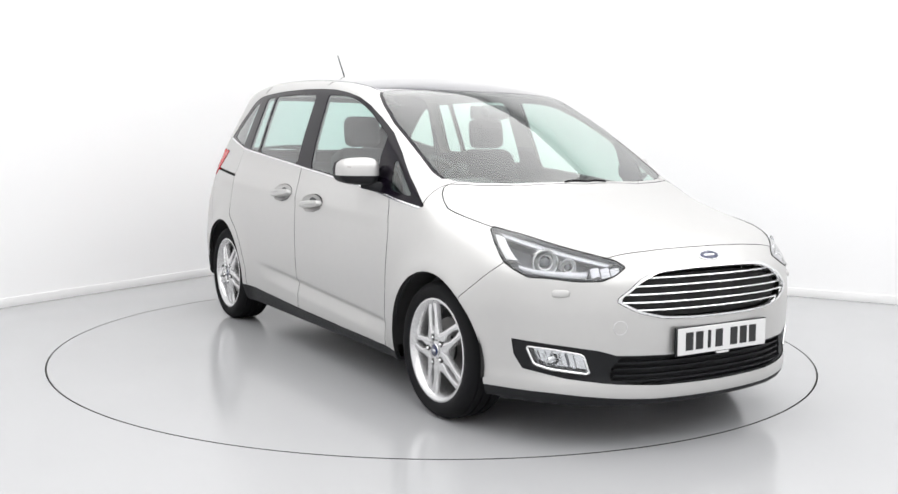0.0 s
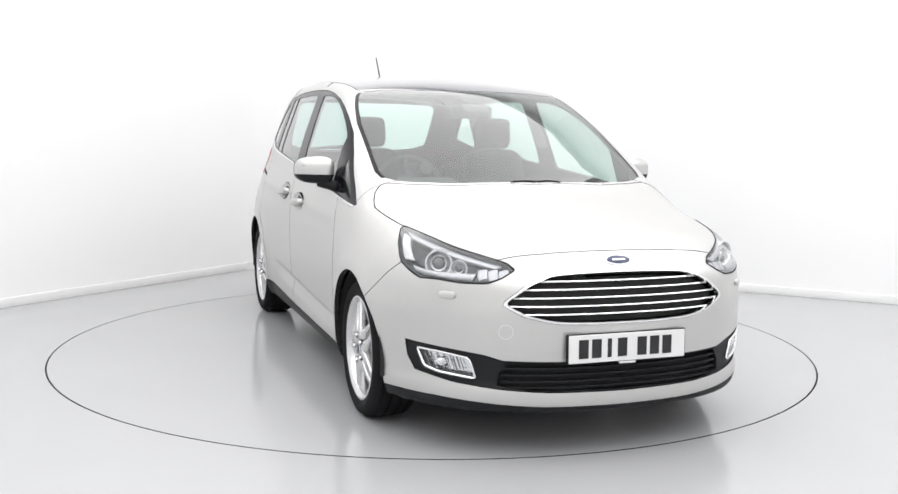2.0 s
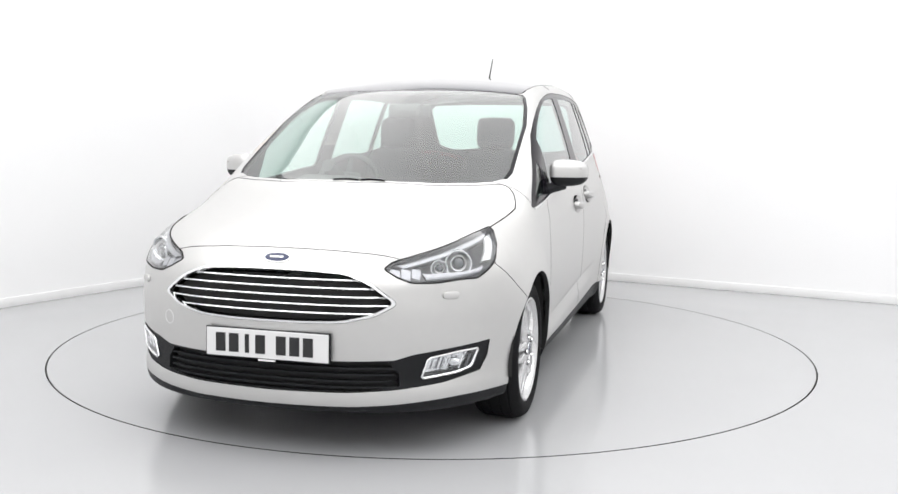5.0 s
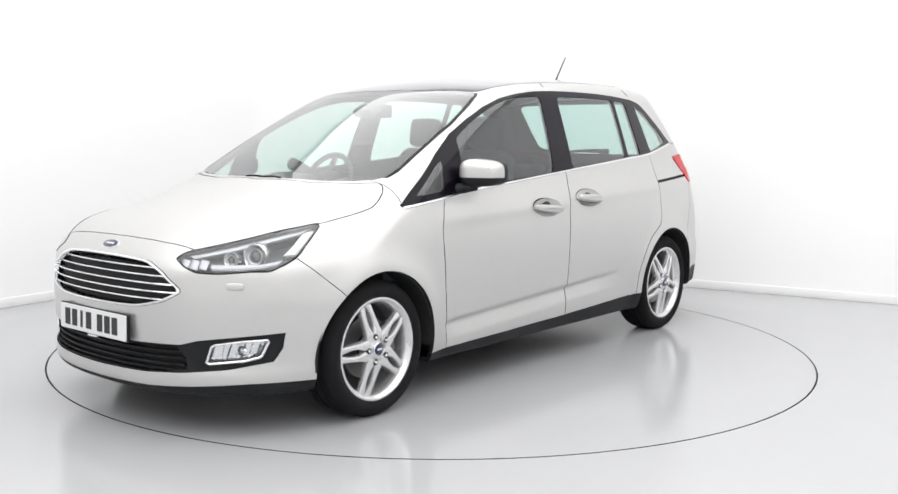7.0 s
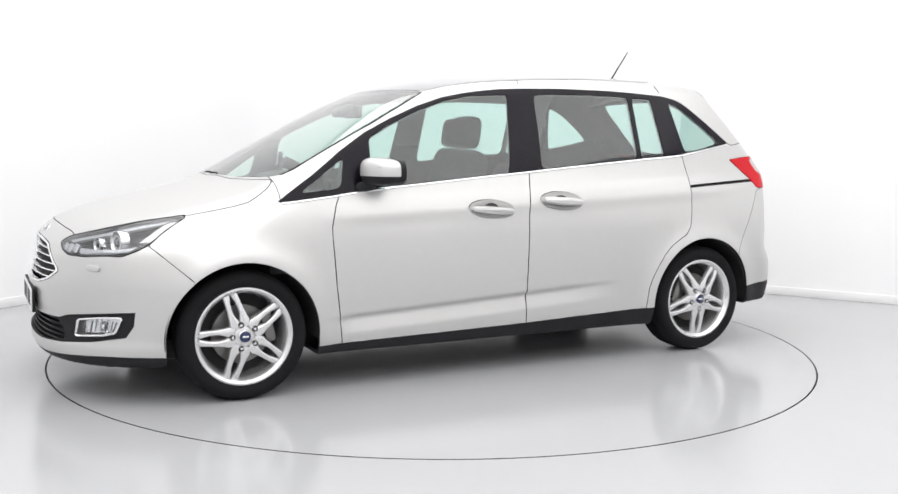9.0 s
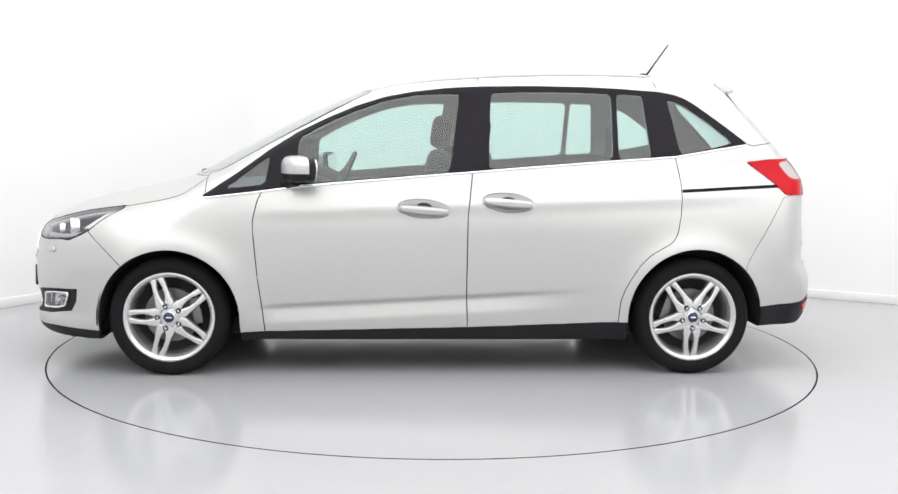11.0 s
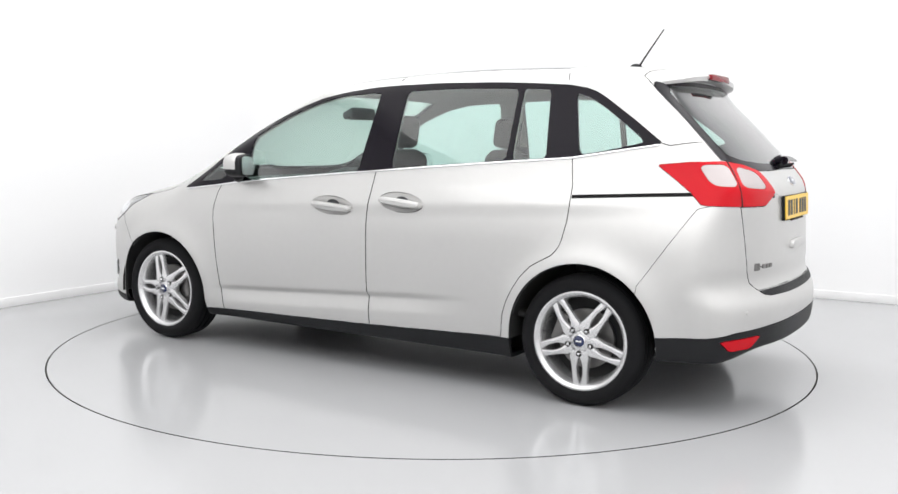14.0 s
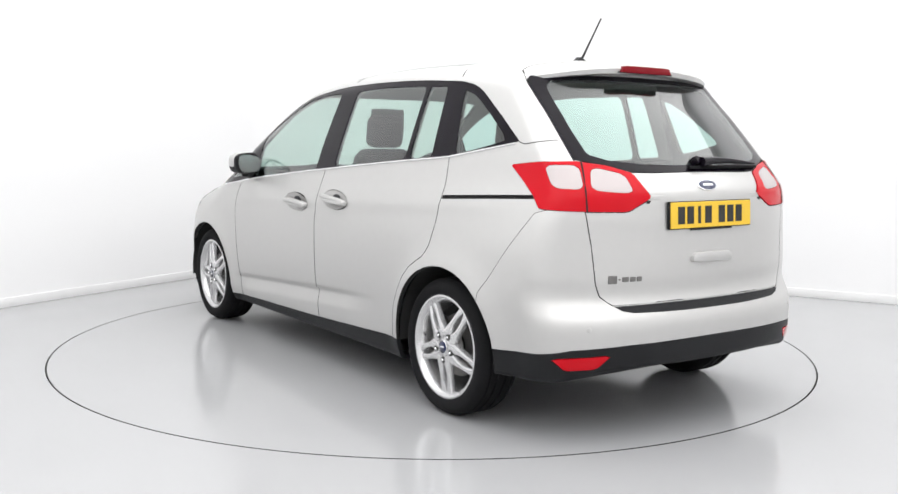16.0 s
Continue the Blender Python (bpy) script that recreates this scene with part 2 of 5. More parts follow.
CROWN = curve([(2.3, 0.02), (1.8, 0.10), (1.4, 0.06), (1.2, 0.0), (0.6, 0.03), (0.2, 0.10), (-0.3, 0.13), (-1.3, 0.13), (-1.8, 0.14)])
FLANK = curve([(0.18, 0.842), (0.26, 0.860), (0.36, 0.870), (0.40, 0.873), (0.47, 0.879), (0.60, 0.886), (0.75, 0.888), (0.86, 0.880), (0.93, 0.868),
               (1.0, 0.852), (1.08, 0.829), (1.2, 0.795), (1.35, 0.744), (1.5, 0.688), (1.65, 0.625)])
PLAN_LOW = curve([(2.3, -0.13), (2.0, -0.055), (1.8, -0.020), (1.6, -0.004), (1.39, 0.0), (1.0, -0.004), (0.3, 0.0), (-0.8, 0.0), (-1.4, -0.002), (-1.7, -0.018), (-2.0, -0.06), (-2.3, -0.13)])
PLAN_HIGH = curve([(2.3, -0.25), (1.9, -0.13), (1.6, -0.075), (1.3, -0.035), (1.0, -0.018), (0.6, -0.008), (0.0, 0.0), (-0.8, -0.006), (-1.3, -0.03), (-1.7, -0.075), (-2.0, -0.125), (-2.3, -0.2)])
NOSE = curve([(0.16, 2.225), (0.22, 2.262), (0.27, 2.268), (0.32, 2.258), (0.45, 2.268), (0.55, 2.270), (0.64, 2.262), (0.72, 2.245), (0.78, 2.21), (0.85, 2.155), (1.0, 1.98)])
TAIL = curve([(0.22, 2.17), (0.30, 2.205), (0.42, 2.225), (0.53, 2.214), (0.565, 2.196), (0.60, 2.180), (0.70, 2.175), (0.86, 2.165), (0.96, 2.160), (1.06, 2.140), (1.12, 2.095),
              (1.2, 2.020), (1.35, 1.875), (1.5, 1.728), (1.56, 1.69), (1.7, 1.62)])


def skin(x, y, z):
    """Below zero inside the body; about metres from it."""
    y = np.abs(y)
    s = x + BOW(x) * y * y
    top_b = (z - (BONNET(s) - CROWN(x) * y * y)) * 0.95
    top_r = (z - (ROOF(s) - CROWN(x) * y * y)) * np.where(s > 0.35, 0.88, 1.0)
    h = np.maximum(0.03 - np.abs(top_b - top_r), 0) / 0.03
    top = np.where(s > 1.0, np.minimum(top_b, top_r) - h * h * 0.03 * 0.25, top_r)
    up = step(z, 0.55, 1.15)
    side = FLANK(z) + PLAN_LOW(x) * (1 - up) + PLAN_HIGH(x) * up
    for ax in (AXLE, -AXLE):
        r = np.hypot(x - ax, (z - 0.315) * 1.0)
        side = side + 0.026 * np.exp(-(np.maximum(r - 0.355, 0) / 0.085) ** 2) * (z < 0.95) * step(z, 0.05, 0.3)
    # blade along the foot of the doors and a hollow over it
    foot = 0.352 + 0.095 * np.clip((0.95 - x) / 1.75, 0, 1.2)
    drop = z - foot
    blade = np.where(drop > 0, 1 - step(drop, 0.0, 0.026), 1 - np.clip(-drop / 0.075, 0, 1))
    side = side - 0.020 * blade * step(x, -0.85, -0.35) * (1 - step(x, 0.80, 0.99))
    # shoulder line through the door handles
    rise = z - (0.900 - 0.040 * x)
    ridge = np.where(rise > 0, np.clip(1 - rise / 0.10, 0, 1), np.clip(1 + rise / 0.06, 0, 1) ** 1.4)
    side = side + 0.0075 * ridge * step(x, -1.9, -1.3) * (1 - step(x, 0.75, 1.1))
    # crease round the front bumper's corner
    tuck = z - 0.565
    side = side + 0.007 * np.where(tuck > 0, np.clip(1 - tuck / 0.07, 0, 1), np.clip(1 + tuck / 0.05, 0, 1)) * step(x, 1.62, 1.85)
    flank = (y - side) * 0.95
    nose = (x - (NOSE(z) - 0.22 * y ** 2 - 0.58 * y ** 4)) * 0.85
    tail = (-x - (TAIL(z) - 0.13 * y ** 2 - 0.32 * y ** 4)) * np.where(z > 1.08, 0.72, 0.9)
    front = step(x, 0.9, 1.5)
    f = smax(flank, top, 0.085 + 0.075 * front)
    f = smax(f, nose, 0.10)
    f = smax(f, tail, 0.05)
    return smax(f, (0.185 + 0.080 * step(-x, 1.55, 1.78) + 0.055 * step(-x, 2.0, 2.16) - z), 0.02)


def cast(o, d, far=3.0):
    lo, hi = np.zeros(len(o)), np.full(len(o), far)
    for _ in range(21):
        mid = (lo + hi) / 2
        p = o + d * mid[:, None]
        inside = skin(p[:, 0], p[:, 1], p[:, 2]) < 0
        lo, hi = np.where(inside, mid, lo), np.where(inside, hi, mid)
    return o + d * ((lo + hi) / 2)[:, None]


def onto(axis, u, v):
    """The skin's point met by a line along an axis: 'y' at (x, z), 'x' or '-x' at (y, z), 'z' at (x, y)."""
    if axis == "y":
        o, d = (u, 0, v), (0, 1, 0)
    elif axis == "z":
        o, d = (u, v, 0.6), (0, 0, 1)
    else:
        o, d = (0, u, v), (1 if axis == "x" else -1, 0, 0)
    return Vector(cast(np.array([o], float), np.array([d], float))[0])


def normal_at(p):
    e = 0.004
    g = [float(skin(*(np.array([c]) for c in (p + Vector(a) * e)))[0] - skin(*(np.array([c]) for c in (p - Vector(a) * e)))[0]) for a in ((1, 0, 0), (0, 1, 0), (0, 0, 1))]
    return Vector(g).normalized()


def normals_at(p):
    """Outward normals at an array of points."""
    e = 0.004
    g = np.empty_like(p)
    for k in range(3):
        a, b = p.copy(), p.copy()
        a[:, k] += e
        b[:, k] -= e
        g[:, k] = skin(a[:, 0], a[:, 1], a[:, 2]) - skin(b[:, 0], b[:, 1], b[:, 2])
    return g / np.linalg.norm(g, axis=1)[:, None]


def skin_mesh():
    """Half the skin (y >= 0) as one bmesh of quads."""
    nx, ny, nz = 210, 42, 94
    X, Y, Z = np.linspace(-2.3, 2.3, nx + 1), np.linspace(0, 0.95, ny + 1), np.concatenate([np.linspace(-0.28, 0.14, 15)[:-1], np.linspace(0.14, 0.54, 34), np.linspace(0.54, 1.7, 66)[1:]])
    nz = len(Z) - 1
    idx, pts, quads = {}, [], []

    def vid(p):
        k = tuple(round(c, 5) for c in p)
        if k not in idx:
            idx[k] = len(pts)
            pts.append(k)
        return idx[k]
    for i in range(nx):
        for j in range(ny):
            quads.append([vid((X[a], Y[b], Z[-1])) for a, b in ((i, j), (i + 1, j), (i + 1, j + 1), (i, j + 1))])
        for j in range(nz):
            quads.append([vid((X[a], Y[-1], Z[b])) for a, b in ((i + 1, j), (i, j), (i, j + 1), (i + 1, j + 1))])
    for i in range(ny):
        for j in range(nz):
            quads.append([vid((X[-1], Y[a], Z[b])) for a, b in ((i, j), (i + 1, j), (i + 1, j + 1), (i, j + 1))])
            quads.append([vid((X[0], Y[a], Z[b])) for a, b in ((i + 1, j), (i, j), (i, j + 1), (i + 1, j + 1))])
    p = np.array(pts)
    o = np.stack([np.clip(p[:, 0] * 0.9, -1.55, 1.72), 0 * p[:, 1], np.full(len(p), 0.56)], 1)
    # ray ends at the lower rim go level or gently down
    d = p - o
    d /= np.linalg.norm(d, axis=1)[:, None]
    q = cast(o, d)
    bm = bmesh.new()
    vs = [bm.verts.new(c) for c in q]
    for a in quads:
        bm.faces.new([vs[i] for i in a])
    bmesh.ops.recalc_face_normals(bm, faces=bm.faces)
    bm.normal_update()
    if sum(f.normal.y for f in bm.faces if f.calc_center_median().y > 0.7) < 0:
        bmesh.ops.reverse_faces(bm, faces=bm.faces)
    return bm
# ---- the car: cutting the skin into panels ----
R2 = math.sqrt(0.5)
VIEWS = {  # across, up, and which side of the car a view looks at
    "side": (Vector((1, 0, 0)), Vector((0, 0, 1)), lambda c: c.y > 0.40),
    "front": (Vector((0, 1, 0)), Vector((0, 0, 1)), lambda c: c.x > 1.45),
    "rear": (Vector((0, 1, 0)), Vector((0, 0, 1)), lambda c: c.x < -1.45),
    "plan": (Vector((1, 0, 0)), Vector((0, 1, 0)), lambda c: c.z > 0.72),
    "front_corner": (Vector((-R2, R2, 0)), Vector((0, 0, 1)), lambda c: c.x > 1.4 and c.y > 0.2),
    "rear_corner": (Vector((R2, R2, 0)), Vector((0, 0, 1)), lambda c: c.x < -1.4 and c.y > 0.2),
}


def inside(poly, u, v):
    hit = False
    for (a, b), (c, d) in zip(poly, poly[1:] + poly[:1]):
        if (b > v) != (d > v) and u < (c - a) * (v - b) / (d - b) + a:
            hit = not hit
    return hit


class Skin:
    def __init__(self):
        self.bm = skin_mesh()
        self.tag = self.bm.faces.layers.int.new("region")
        self.names = ["rest"]

    def cut(self, name, view, poly, keep=None, only=None):
        """Score the outline into the skin and mark the faces in it as a region."""
        bm = self.bm
        across, up, on = VIEWS[view]
        if name not in self.names:
            self.names.append(name)
        code = self.names.index(name)
        us, vs = [p[0] for p in poly], [p[1] for p in poly]
        lo, hi = (min(us) - 0.05, min(vs) - 0.05), (max(us) + 0.05, max(vs) + 0.05)
        near = set()
        for f in bm.faces:
            c = f.calc_center_median()
            if on(c) and lo[0] < across.dot(c) < hi[0] and lo[1] < up.dot(c) < hi[1] and (keep is None or keep(c)):
                near.add(f)
        through_way = across.cross(up)
        for p, q in zip(poly, poly[1:] + poly[:1]):
            if math.hypot(q[0] - p[0], q[1] - p[1]) < 1e-5:
                continue
            a0, a1, b0, b1 = min(p[0], q[0]) - 1e-4, max(p[0], q[0]) + 1e-4, min(p[1], q[1]) - 1e-4, max(p[1], q[1]) + 1e-4
            part_of = []
            for f in near:
                fu, fv = [across.dot(v.co) for v in f.verts], [up.dot(v.co) for v in f.verts]
                if max(fu) >= a0 and min(fu) <= a1 and max(fv) >= b0 and min(fv) <= b1:
                    part_of.append(f)
            if not part_of:
                continue
            at = across * p[0] + up * p[1]
            way = across * (q[0] - p[0]) + up * (q[1] - p[1])
            no = way.cross(through_way).normalized()
            es = list({e for f in part_of for e in f.edges})
            vs_ = list({v for f in part_of for v in f.verts})
            out = bmesh.ops.bisect_plane(bm, geom=vs_ + es + part_of, dist=2e-4, plane_co=at, plane_no=no)
            near.difference_update(part_of)
            near.update(g for g in out["geom"] if isinstance(g, bmesh.types.BMFace))
            near = {f for f in near if f.is_valid}
        for f in near:
            c = f.calc_center_median()
            if inside(poly, across.dot(c), up.dot(c)) and (only is None or self.names[f[self.tag]] in only):
                f[self.tag] = code

    def finish(self):
        self.bm.normal_update()
        self.faces = {}
        for f in self.bm.faces:
            self.faces.setdefault(self.names[f[self.tag]], []).append(f)


def panel(sk, name, region, mat, parent, side=0, gap=0.002, fold=0.016, lift=0.0, label="", back=None, back_mat=None):
    """One pressed panel out of a region. side 1 or -1: the left or right one; 0: both halves in one. fold: how deep its edges turn in;
    lift: how far it stands proud; back: a floor set that deep behind it."""
    faces = sk.faces.get(region, [])
    use = set(faces)
    verts, normals, polys, mats = [], [], [], []
    for sgn in ((1, -1) if side == 0 else (side,)):
        ids, shift = {}, {}
        rim = []
        for f in faces:
            for lp in f.loops:
                e = lp.edge
                if sum(1 for g in e.link_faces if g in use) == 1:
                    if side == 0 and all(abs(v.co.y) < 1e-5 for v in e.verts):
                        continue
                    a, b = lp.vert, lp.link_loop_next.vert
                    inn = f.normal.cross(b.co - a.co).normalized()
                    for v in (a, b):
                        shift[v] = shift.get(v, Vector()) + inn
                    rim.append((a, b))

        def place(v):
            p = v.co + v.normal * lift
            if v in shift and shift[v].length > 1e-6:
                s = shift[v].normalized() * gap
                if side == 0 and abs(v.co.y) < 1e-5:
                    s.y = 0
                p = p + s
            return p

        def add(p, n):
            verts.append((p.x, p.y * sgn, p.z))
            normals.append((n.x, n.y * sgn, n.z))
            return len(verts) - 1
        for f in faces:
            loop = []
            for v in f.verts:
                if v not in ids:
                    ids[v] = add(place(v), v.normal)
                loop.append(ids[v])
            polys.append(loop if sgn > 0 else loop[::-1])
            mats.append(0)
        if fold:
            top, low = {}, {}
            for a, b in rim:
                for v in (a, b):
                    if v not in top:
                        p = place(v)
                        top[v] = add(p, Vector((0, 0, 0)))
                        low[v] = add(p - v.normal * fold, Vector((0, 0, 0)))
                q = [top[a], low[a], low[b], top[b]]
                polys.append(q if sgn > 0 else q[::-1])
                mats.append(1 if back_mat else 0)
        if back:
            ids = {}
            for f in faces:
                loop = []
                for v in f.verts:
                    if v not in ids:
                        ids[v] = add(place(v) - v.normal * back, v.normal)
                    loop.append(ids[v])
                polys.append(loop if sgn > 0 else loop[::-1])
                mats.append(1)
    me = bpy.data.meshes.new(name)
    me.from_pydata(verts, [], polys)
    me.polygons.foreach_set("use_smooth", [True] * len(polys))
    me.polygons.foreach_set("material_index", mats)
    me.materials.append(mat)
    if back_mat:
        me.materials.append(back_mat)
    me.normals_split_custom_set_from_vertices(normals)
    ob = new(name, me)
    ob.parent = parent
    if label:
        ob["label"] = label
    return ob


def circle(u, v, r, n=40):
    return [(u + r * math.cos(2 * math.pi * k / n), v + r * math.sin(2 * math.pi * k / n)) for k in range(n)]


sk = Skin()
# large panels first, what lies in them after
sk.cut("front_bumper", "side", [(1.50, 0.10), (1.634, 0.590), (1.809, 0.746), (1.90, 0.80), (2.02, 0.95), (2.45, 0.95), (2.45, 0.10)])
sk.cut("front_bumper", "front", [(-0.05, 0.10), (0.42, 0.10), (0.42, 0.95), (-0.05, 0.95)], keep=lambda c: c.x > 1.9)
sk.cut("front_wing", "side", [(0.885, 0.10), (0.919, 0.398), (0.936, 0.523), (0.958, 0.767), (0.958, 0.828), (0.935, 0.925), (0.917, 0.963), (0.90, 1.0), (1.205, 0.94), (1.21, 1.10), (1.9, 1.10), (1.809, 0.746), (1.634, 0.590), (1.50, 0.10)], only=("rest",))
sk.cut("bonnet", "plan", [(2.139, -0.05), (2.139, 0.0), (2.135, 0.16), (2.124, 0.311), (2.097, 0.492), (1.968, 0.620), (1.813, 0.690), (1.62, 0.735), (1.345, 0.780), (1.295, 0.770), (1.25, 0.752), (1.22, 0.725), (1.209, 0.690), (1.262, 0.572), (1.33, 0.37), (1.37, 0.0), (1.37, -0.05)], keep=lambda c: c.x > 1.1)
sk.cut("front_door", "side", [(0.90, 1.02), (0.917, 0.963), (0.935, 0.925), (0.958, 0.828), (0.958, 0.767), (0.936, 0.523), (0.919, 0.398), (0.885, 0.10), (-0.167, 0.10), (-0.167, 0.258), (-0.159, 0.482), (-0.161, 0.846), (-0.190, 1.12)])
sk.cut("rear_door", "side", [(-0.190, 1.12), (-0.161, 0.846), (-0.159, 0.482), (-0.167, 0.258), (-0.167, 0.10), (-0.973, 0.10), (-0.976, 0.287), (-0.987, 0.408), (-1.008, 0.47), (-1.040, 0.532), (-1.085, 0.60), (-1.139, 0.654), (-1.20, 0.690), (-1.243, 0.713), (-1.268, 0.74), (-1.286, 0.774), (-1.305, 0.87), (-1.311, 0.951), (-1.310, 1.039), (-1.28, 1.21)])
sk.cut("rear_bumper", "side", [(-1.60, 0.10), (-1.669, 0.608), (-1.897, 0.958), (-1.95, 0.972), (-2.45, 0.972), (-2.45, 0.10)])
sk.cut("rear_bumper", "rear", [(-0.05, 0.10), (0.42, 0.10), (0.42, 0.972), (-0.05, 0.972)], keep=lambda c: c.x < -1.6)
sk.cut("tailgate", "rear", [(-0.05, 1.72), (0.30, 1.70), (0.545, 1.62), (0.592, 1.535), (0.600, 1.50), (0.616, 1.172), (0.640, 0.968), (0.618, 0.829), (0.604, 0.676), (0.585, 0.62), (0.539, 0.584), (0.285, 0.588), (-0.05, 0.588)], keep=lambda c: c.x < -1.56)
sk.cut("step_pad", "rear", [(-0.05, 0.5835), (0.285, 0.5835), (0.530, 0.580), (0.50, 0.562), (0.45, 0.553), (0.2, 0.548), (-0.05, 0.548)], only=("rear_bumper",))
sk.cut("rear_valance", "rear", [(-0.05, 0.10), (0.95, 0.10), (0.95, 0.365), (0.853, 0.378), (0.71, 0.408), (0.485, 0.423), (0.187, 0.429), (-0.05, 0.43)])
sk.cut("rear_valance", "side", [(-1.60, 0.10), (-1.70, 0.366), (-1.78, 0.3735), (-1.85, 0.380), (-1.85, 0.10)], only=("rear_bumper", "rest"))
sk.cut("roof_panel", "plan", [(0.432, -0.05), (0.432, 0.0), (0.413, 0.223), (0.347, 0.548), (0.335, 0.585), (0.30, 0.597), (0.1, 0.600), (-0.6, 0.590), (-1.15, 0.57), (-1.20, 0.54), (-1.20, -0.05)], keep=lambda c: c.z > 1.4)
sk.cut("windscreen", "plan", [(1.346, -0.05), (1.346, 0.0), (1.335, 0.19), (1.307, 0.372), (1.243, 0.566), (1.20, 0.645), (1.165, 0.678), (1.13, 0.690), (1.08, 0.694), (0.676, 0.672), (0.50, 0.640), (0.385, 0.605), (0.355, 0.585), (0.352, 0.547), (0.418, 0.223), (0.437, 0.0), (0.437, -0.05)], keep=lambda c: c.z > 1.0)
sk.cut("pillar_trim", "plan", [(1.13, 0.692), (1.165, 0.680), (1.158, 0.697), (1.10, 0.712), (0.676, 0.690), (0.50, 0.657), (0.385, 0.622), (0.352, 0.60), (0.358, 0.588), (0.385, 0.607), (0.50, 0.642), (0.676, 0.674), (1.08, 0.696)], keep=lambda c: c.z > 1.0, only=("rest",))
BELT = [(1.205, 0.942), (0.955, 0.972), (0.711, 1.006), (0.408, 1.034), (0.106, 1.062), (-0.174, 1.086), (-0.494, 1.115), (-0.794, 1.140), (-0.965, 1.154), (-1.155, 1.168), (-1.285, 1.179), (-1.490, 1.213), (-1.690, 1.246)]
TOP = [(-1.700, 1.252), (-1.557, 1.358), (-1.407, 1.461), (-1.355, 1.490), (-1.305, 1.508), (-1.215, 1.524), (-0.980, 1.537), (-0.796, 1.543), (-0.490, 1.544), (-0.208, 1.536), (-0.061, 1.527), (0.123, 1.504), (0.276, 1.474), (0.429, 1.424), (0.582, 1.358), (0.734, 1.282), (0.882, 1.186), (1.028, 1.076), (1.218, 0.948)]
sk.cut("window_surround", "side", BELT + TOP, keep=lambda c: c.z > 0.9)
QUARTER = rounded([(1.110, 0.985), (0.900, 1.008), (0.872, 1.150), (0.90, 1.140), (1.005, 1.060)], 0.12, 2)
FRONT_WIN = rounded([(0.738, 1.010), (0.724, 1.256), (0.60, 1.326), (0.45, 1.395), (0.275, 1.458), (0.122, 1.488), (-0.05, 1.498), (-0.120, 1.498), (-0.066, 1.078), (0.106, 1.068), (0.408, 1.040)], 0.08, 2)
REAR_WIN = rounded([(-0.290, 1.506), (-0.272, 1.098), (-0.60, 1.128), (-0.942, 1.156), (-0.946, 1.512), (-0.6, 1.516)], 0.06, 2)
SLIM_WIN = rounded([(-0.976, 1.509), (-0.974, 1.158), (-1.152, 1.171), (-1.118, 1.505)], 0.06, 2)
TAIL_WIN = rounded([(-1.255, 1.485), (-1.318, 1.190), (-1.45, 1.213), (-1.612, 1.251), (-1.60, 1.275), (-1.50, 1.352), (-1.395, 1.425), (-1.33, 1.462)], 0.10, 2)
for nm, pl in (("quarter_light", QUARTER), ("front_window", FRONT_WIN), ("rear_window", REAR_WIN), ("slim_window", SLIM_WIN), ("tail_window", TAIL_WIN)):
    sk.cut(nm, "side", pl, keep=lambda c: c.z > 0.9)
GLASS_R = [(-0.05, 1.548), (0.388, 1.542), (0.575, 1.535), (0.597, 1.515), (0.609, 1.30), (0.6145, 1.178), (0.49, 1.150), (0.40, 1.127), (0.30, 1.124), (-0.05, 1.129)]
sk.cut("screen_border", "rear", GLASS_R, keep=lambda c: c.x < -1.56)
sk.cut("tailgate_glass", "rear", rounded([(-0.25, 1.532), (0.25, 1.529), (0.50, 1.520), (0.535, 1.49), (0.548, 1.30), (0.545, 1.20), (0.46, 1.172), (0.25, 1.155), (-0.25, 1.155)], 0.1, 1), keep=lambda c: c.x < -1.56, only=("screen_border",))
sk.cut("tail_lamp", "rear_corner", rounded([(-0.676, 1.150), (-0.80, 1.166), (-0.948, 1.170), (-1.080, 1.152), (-1.185, 1.122), (-1.268, 1.024), (-1.172, 0.966), (-1.007, 0.968), (-0.812, 0.974), (-0.781, 1.030), (-0.735, 1.085)], 0.08, 1))
sk.cut("tail_lamp_clear", "rear_corner", rounded([(-0.825, 1.153), (-0.965, 1.154), (-0.993, 1.056), (-0.865, 1.061)], 0.16, 2), only=("tail_lamp",))
sk.cut("tail_lamp_clear", "rear_corner", rounded([(-1.012, 1.147), (-1.150, 1.118), (-1.198, 1.040), (-1.020, 1.053)], 0.16, 2), only=("tail_lamp",))
sk.cut("reflector", "rear", rounded([(0.780, 0.371), (0.561, 0.384), (0.617, 0.327), (0.729, 0.321)], 0.1, 1))
HEAD = [(-0.622, 0.888), (-0.80, 0.860), (-0.96, 0.824), (-1.170, 0.778), (-1.213, 0.752), (-1.176, 0.722), (-1.125, 0.700), (-1.027, 0.697), (-0.902, 0.706), (-0.829, 0.704), (-0.763, 0.732), (-0.716, 0.760)]
sk.cut("headlamp", "front_corner", rounded(HEAD, 0.12, 1))
GRILLE = rounded([(-0.12, 0.749), (0.14, 0.747), (0.31, 0.738), (0.405, 0.700), (0.507, 0.622), (0.422, 0.574), (0.305, 0.547), (0.14, 0.541), (-0.12, 0.541)], 0.14, 2)
sk.cut("grille_frame", "front", GRILLE)
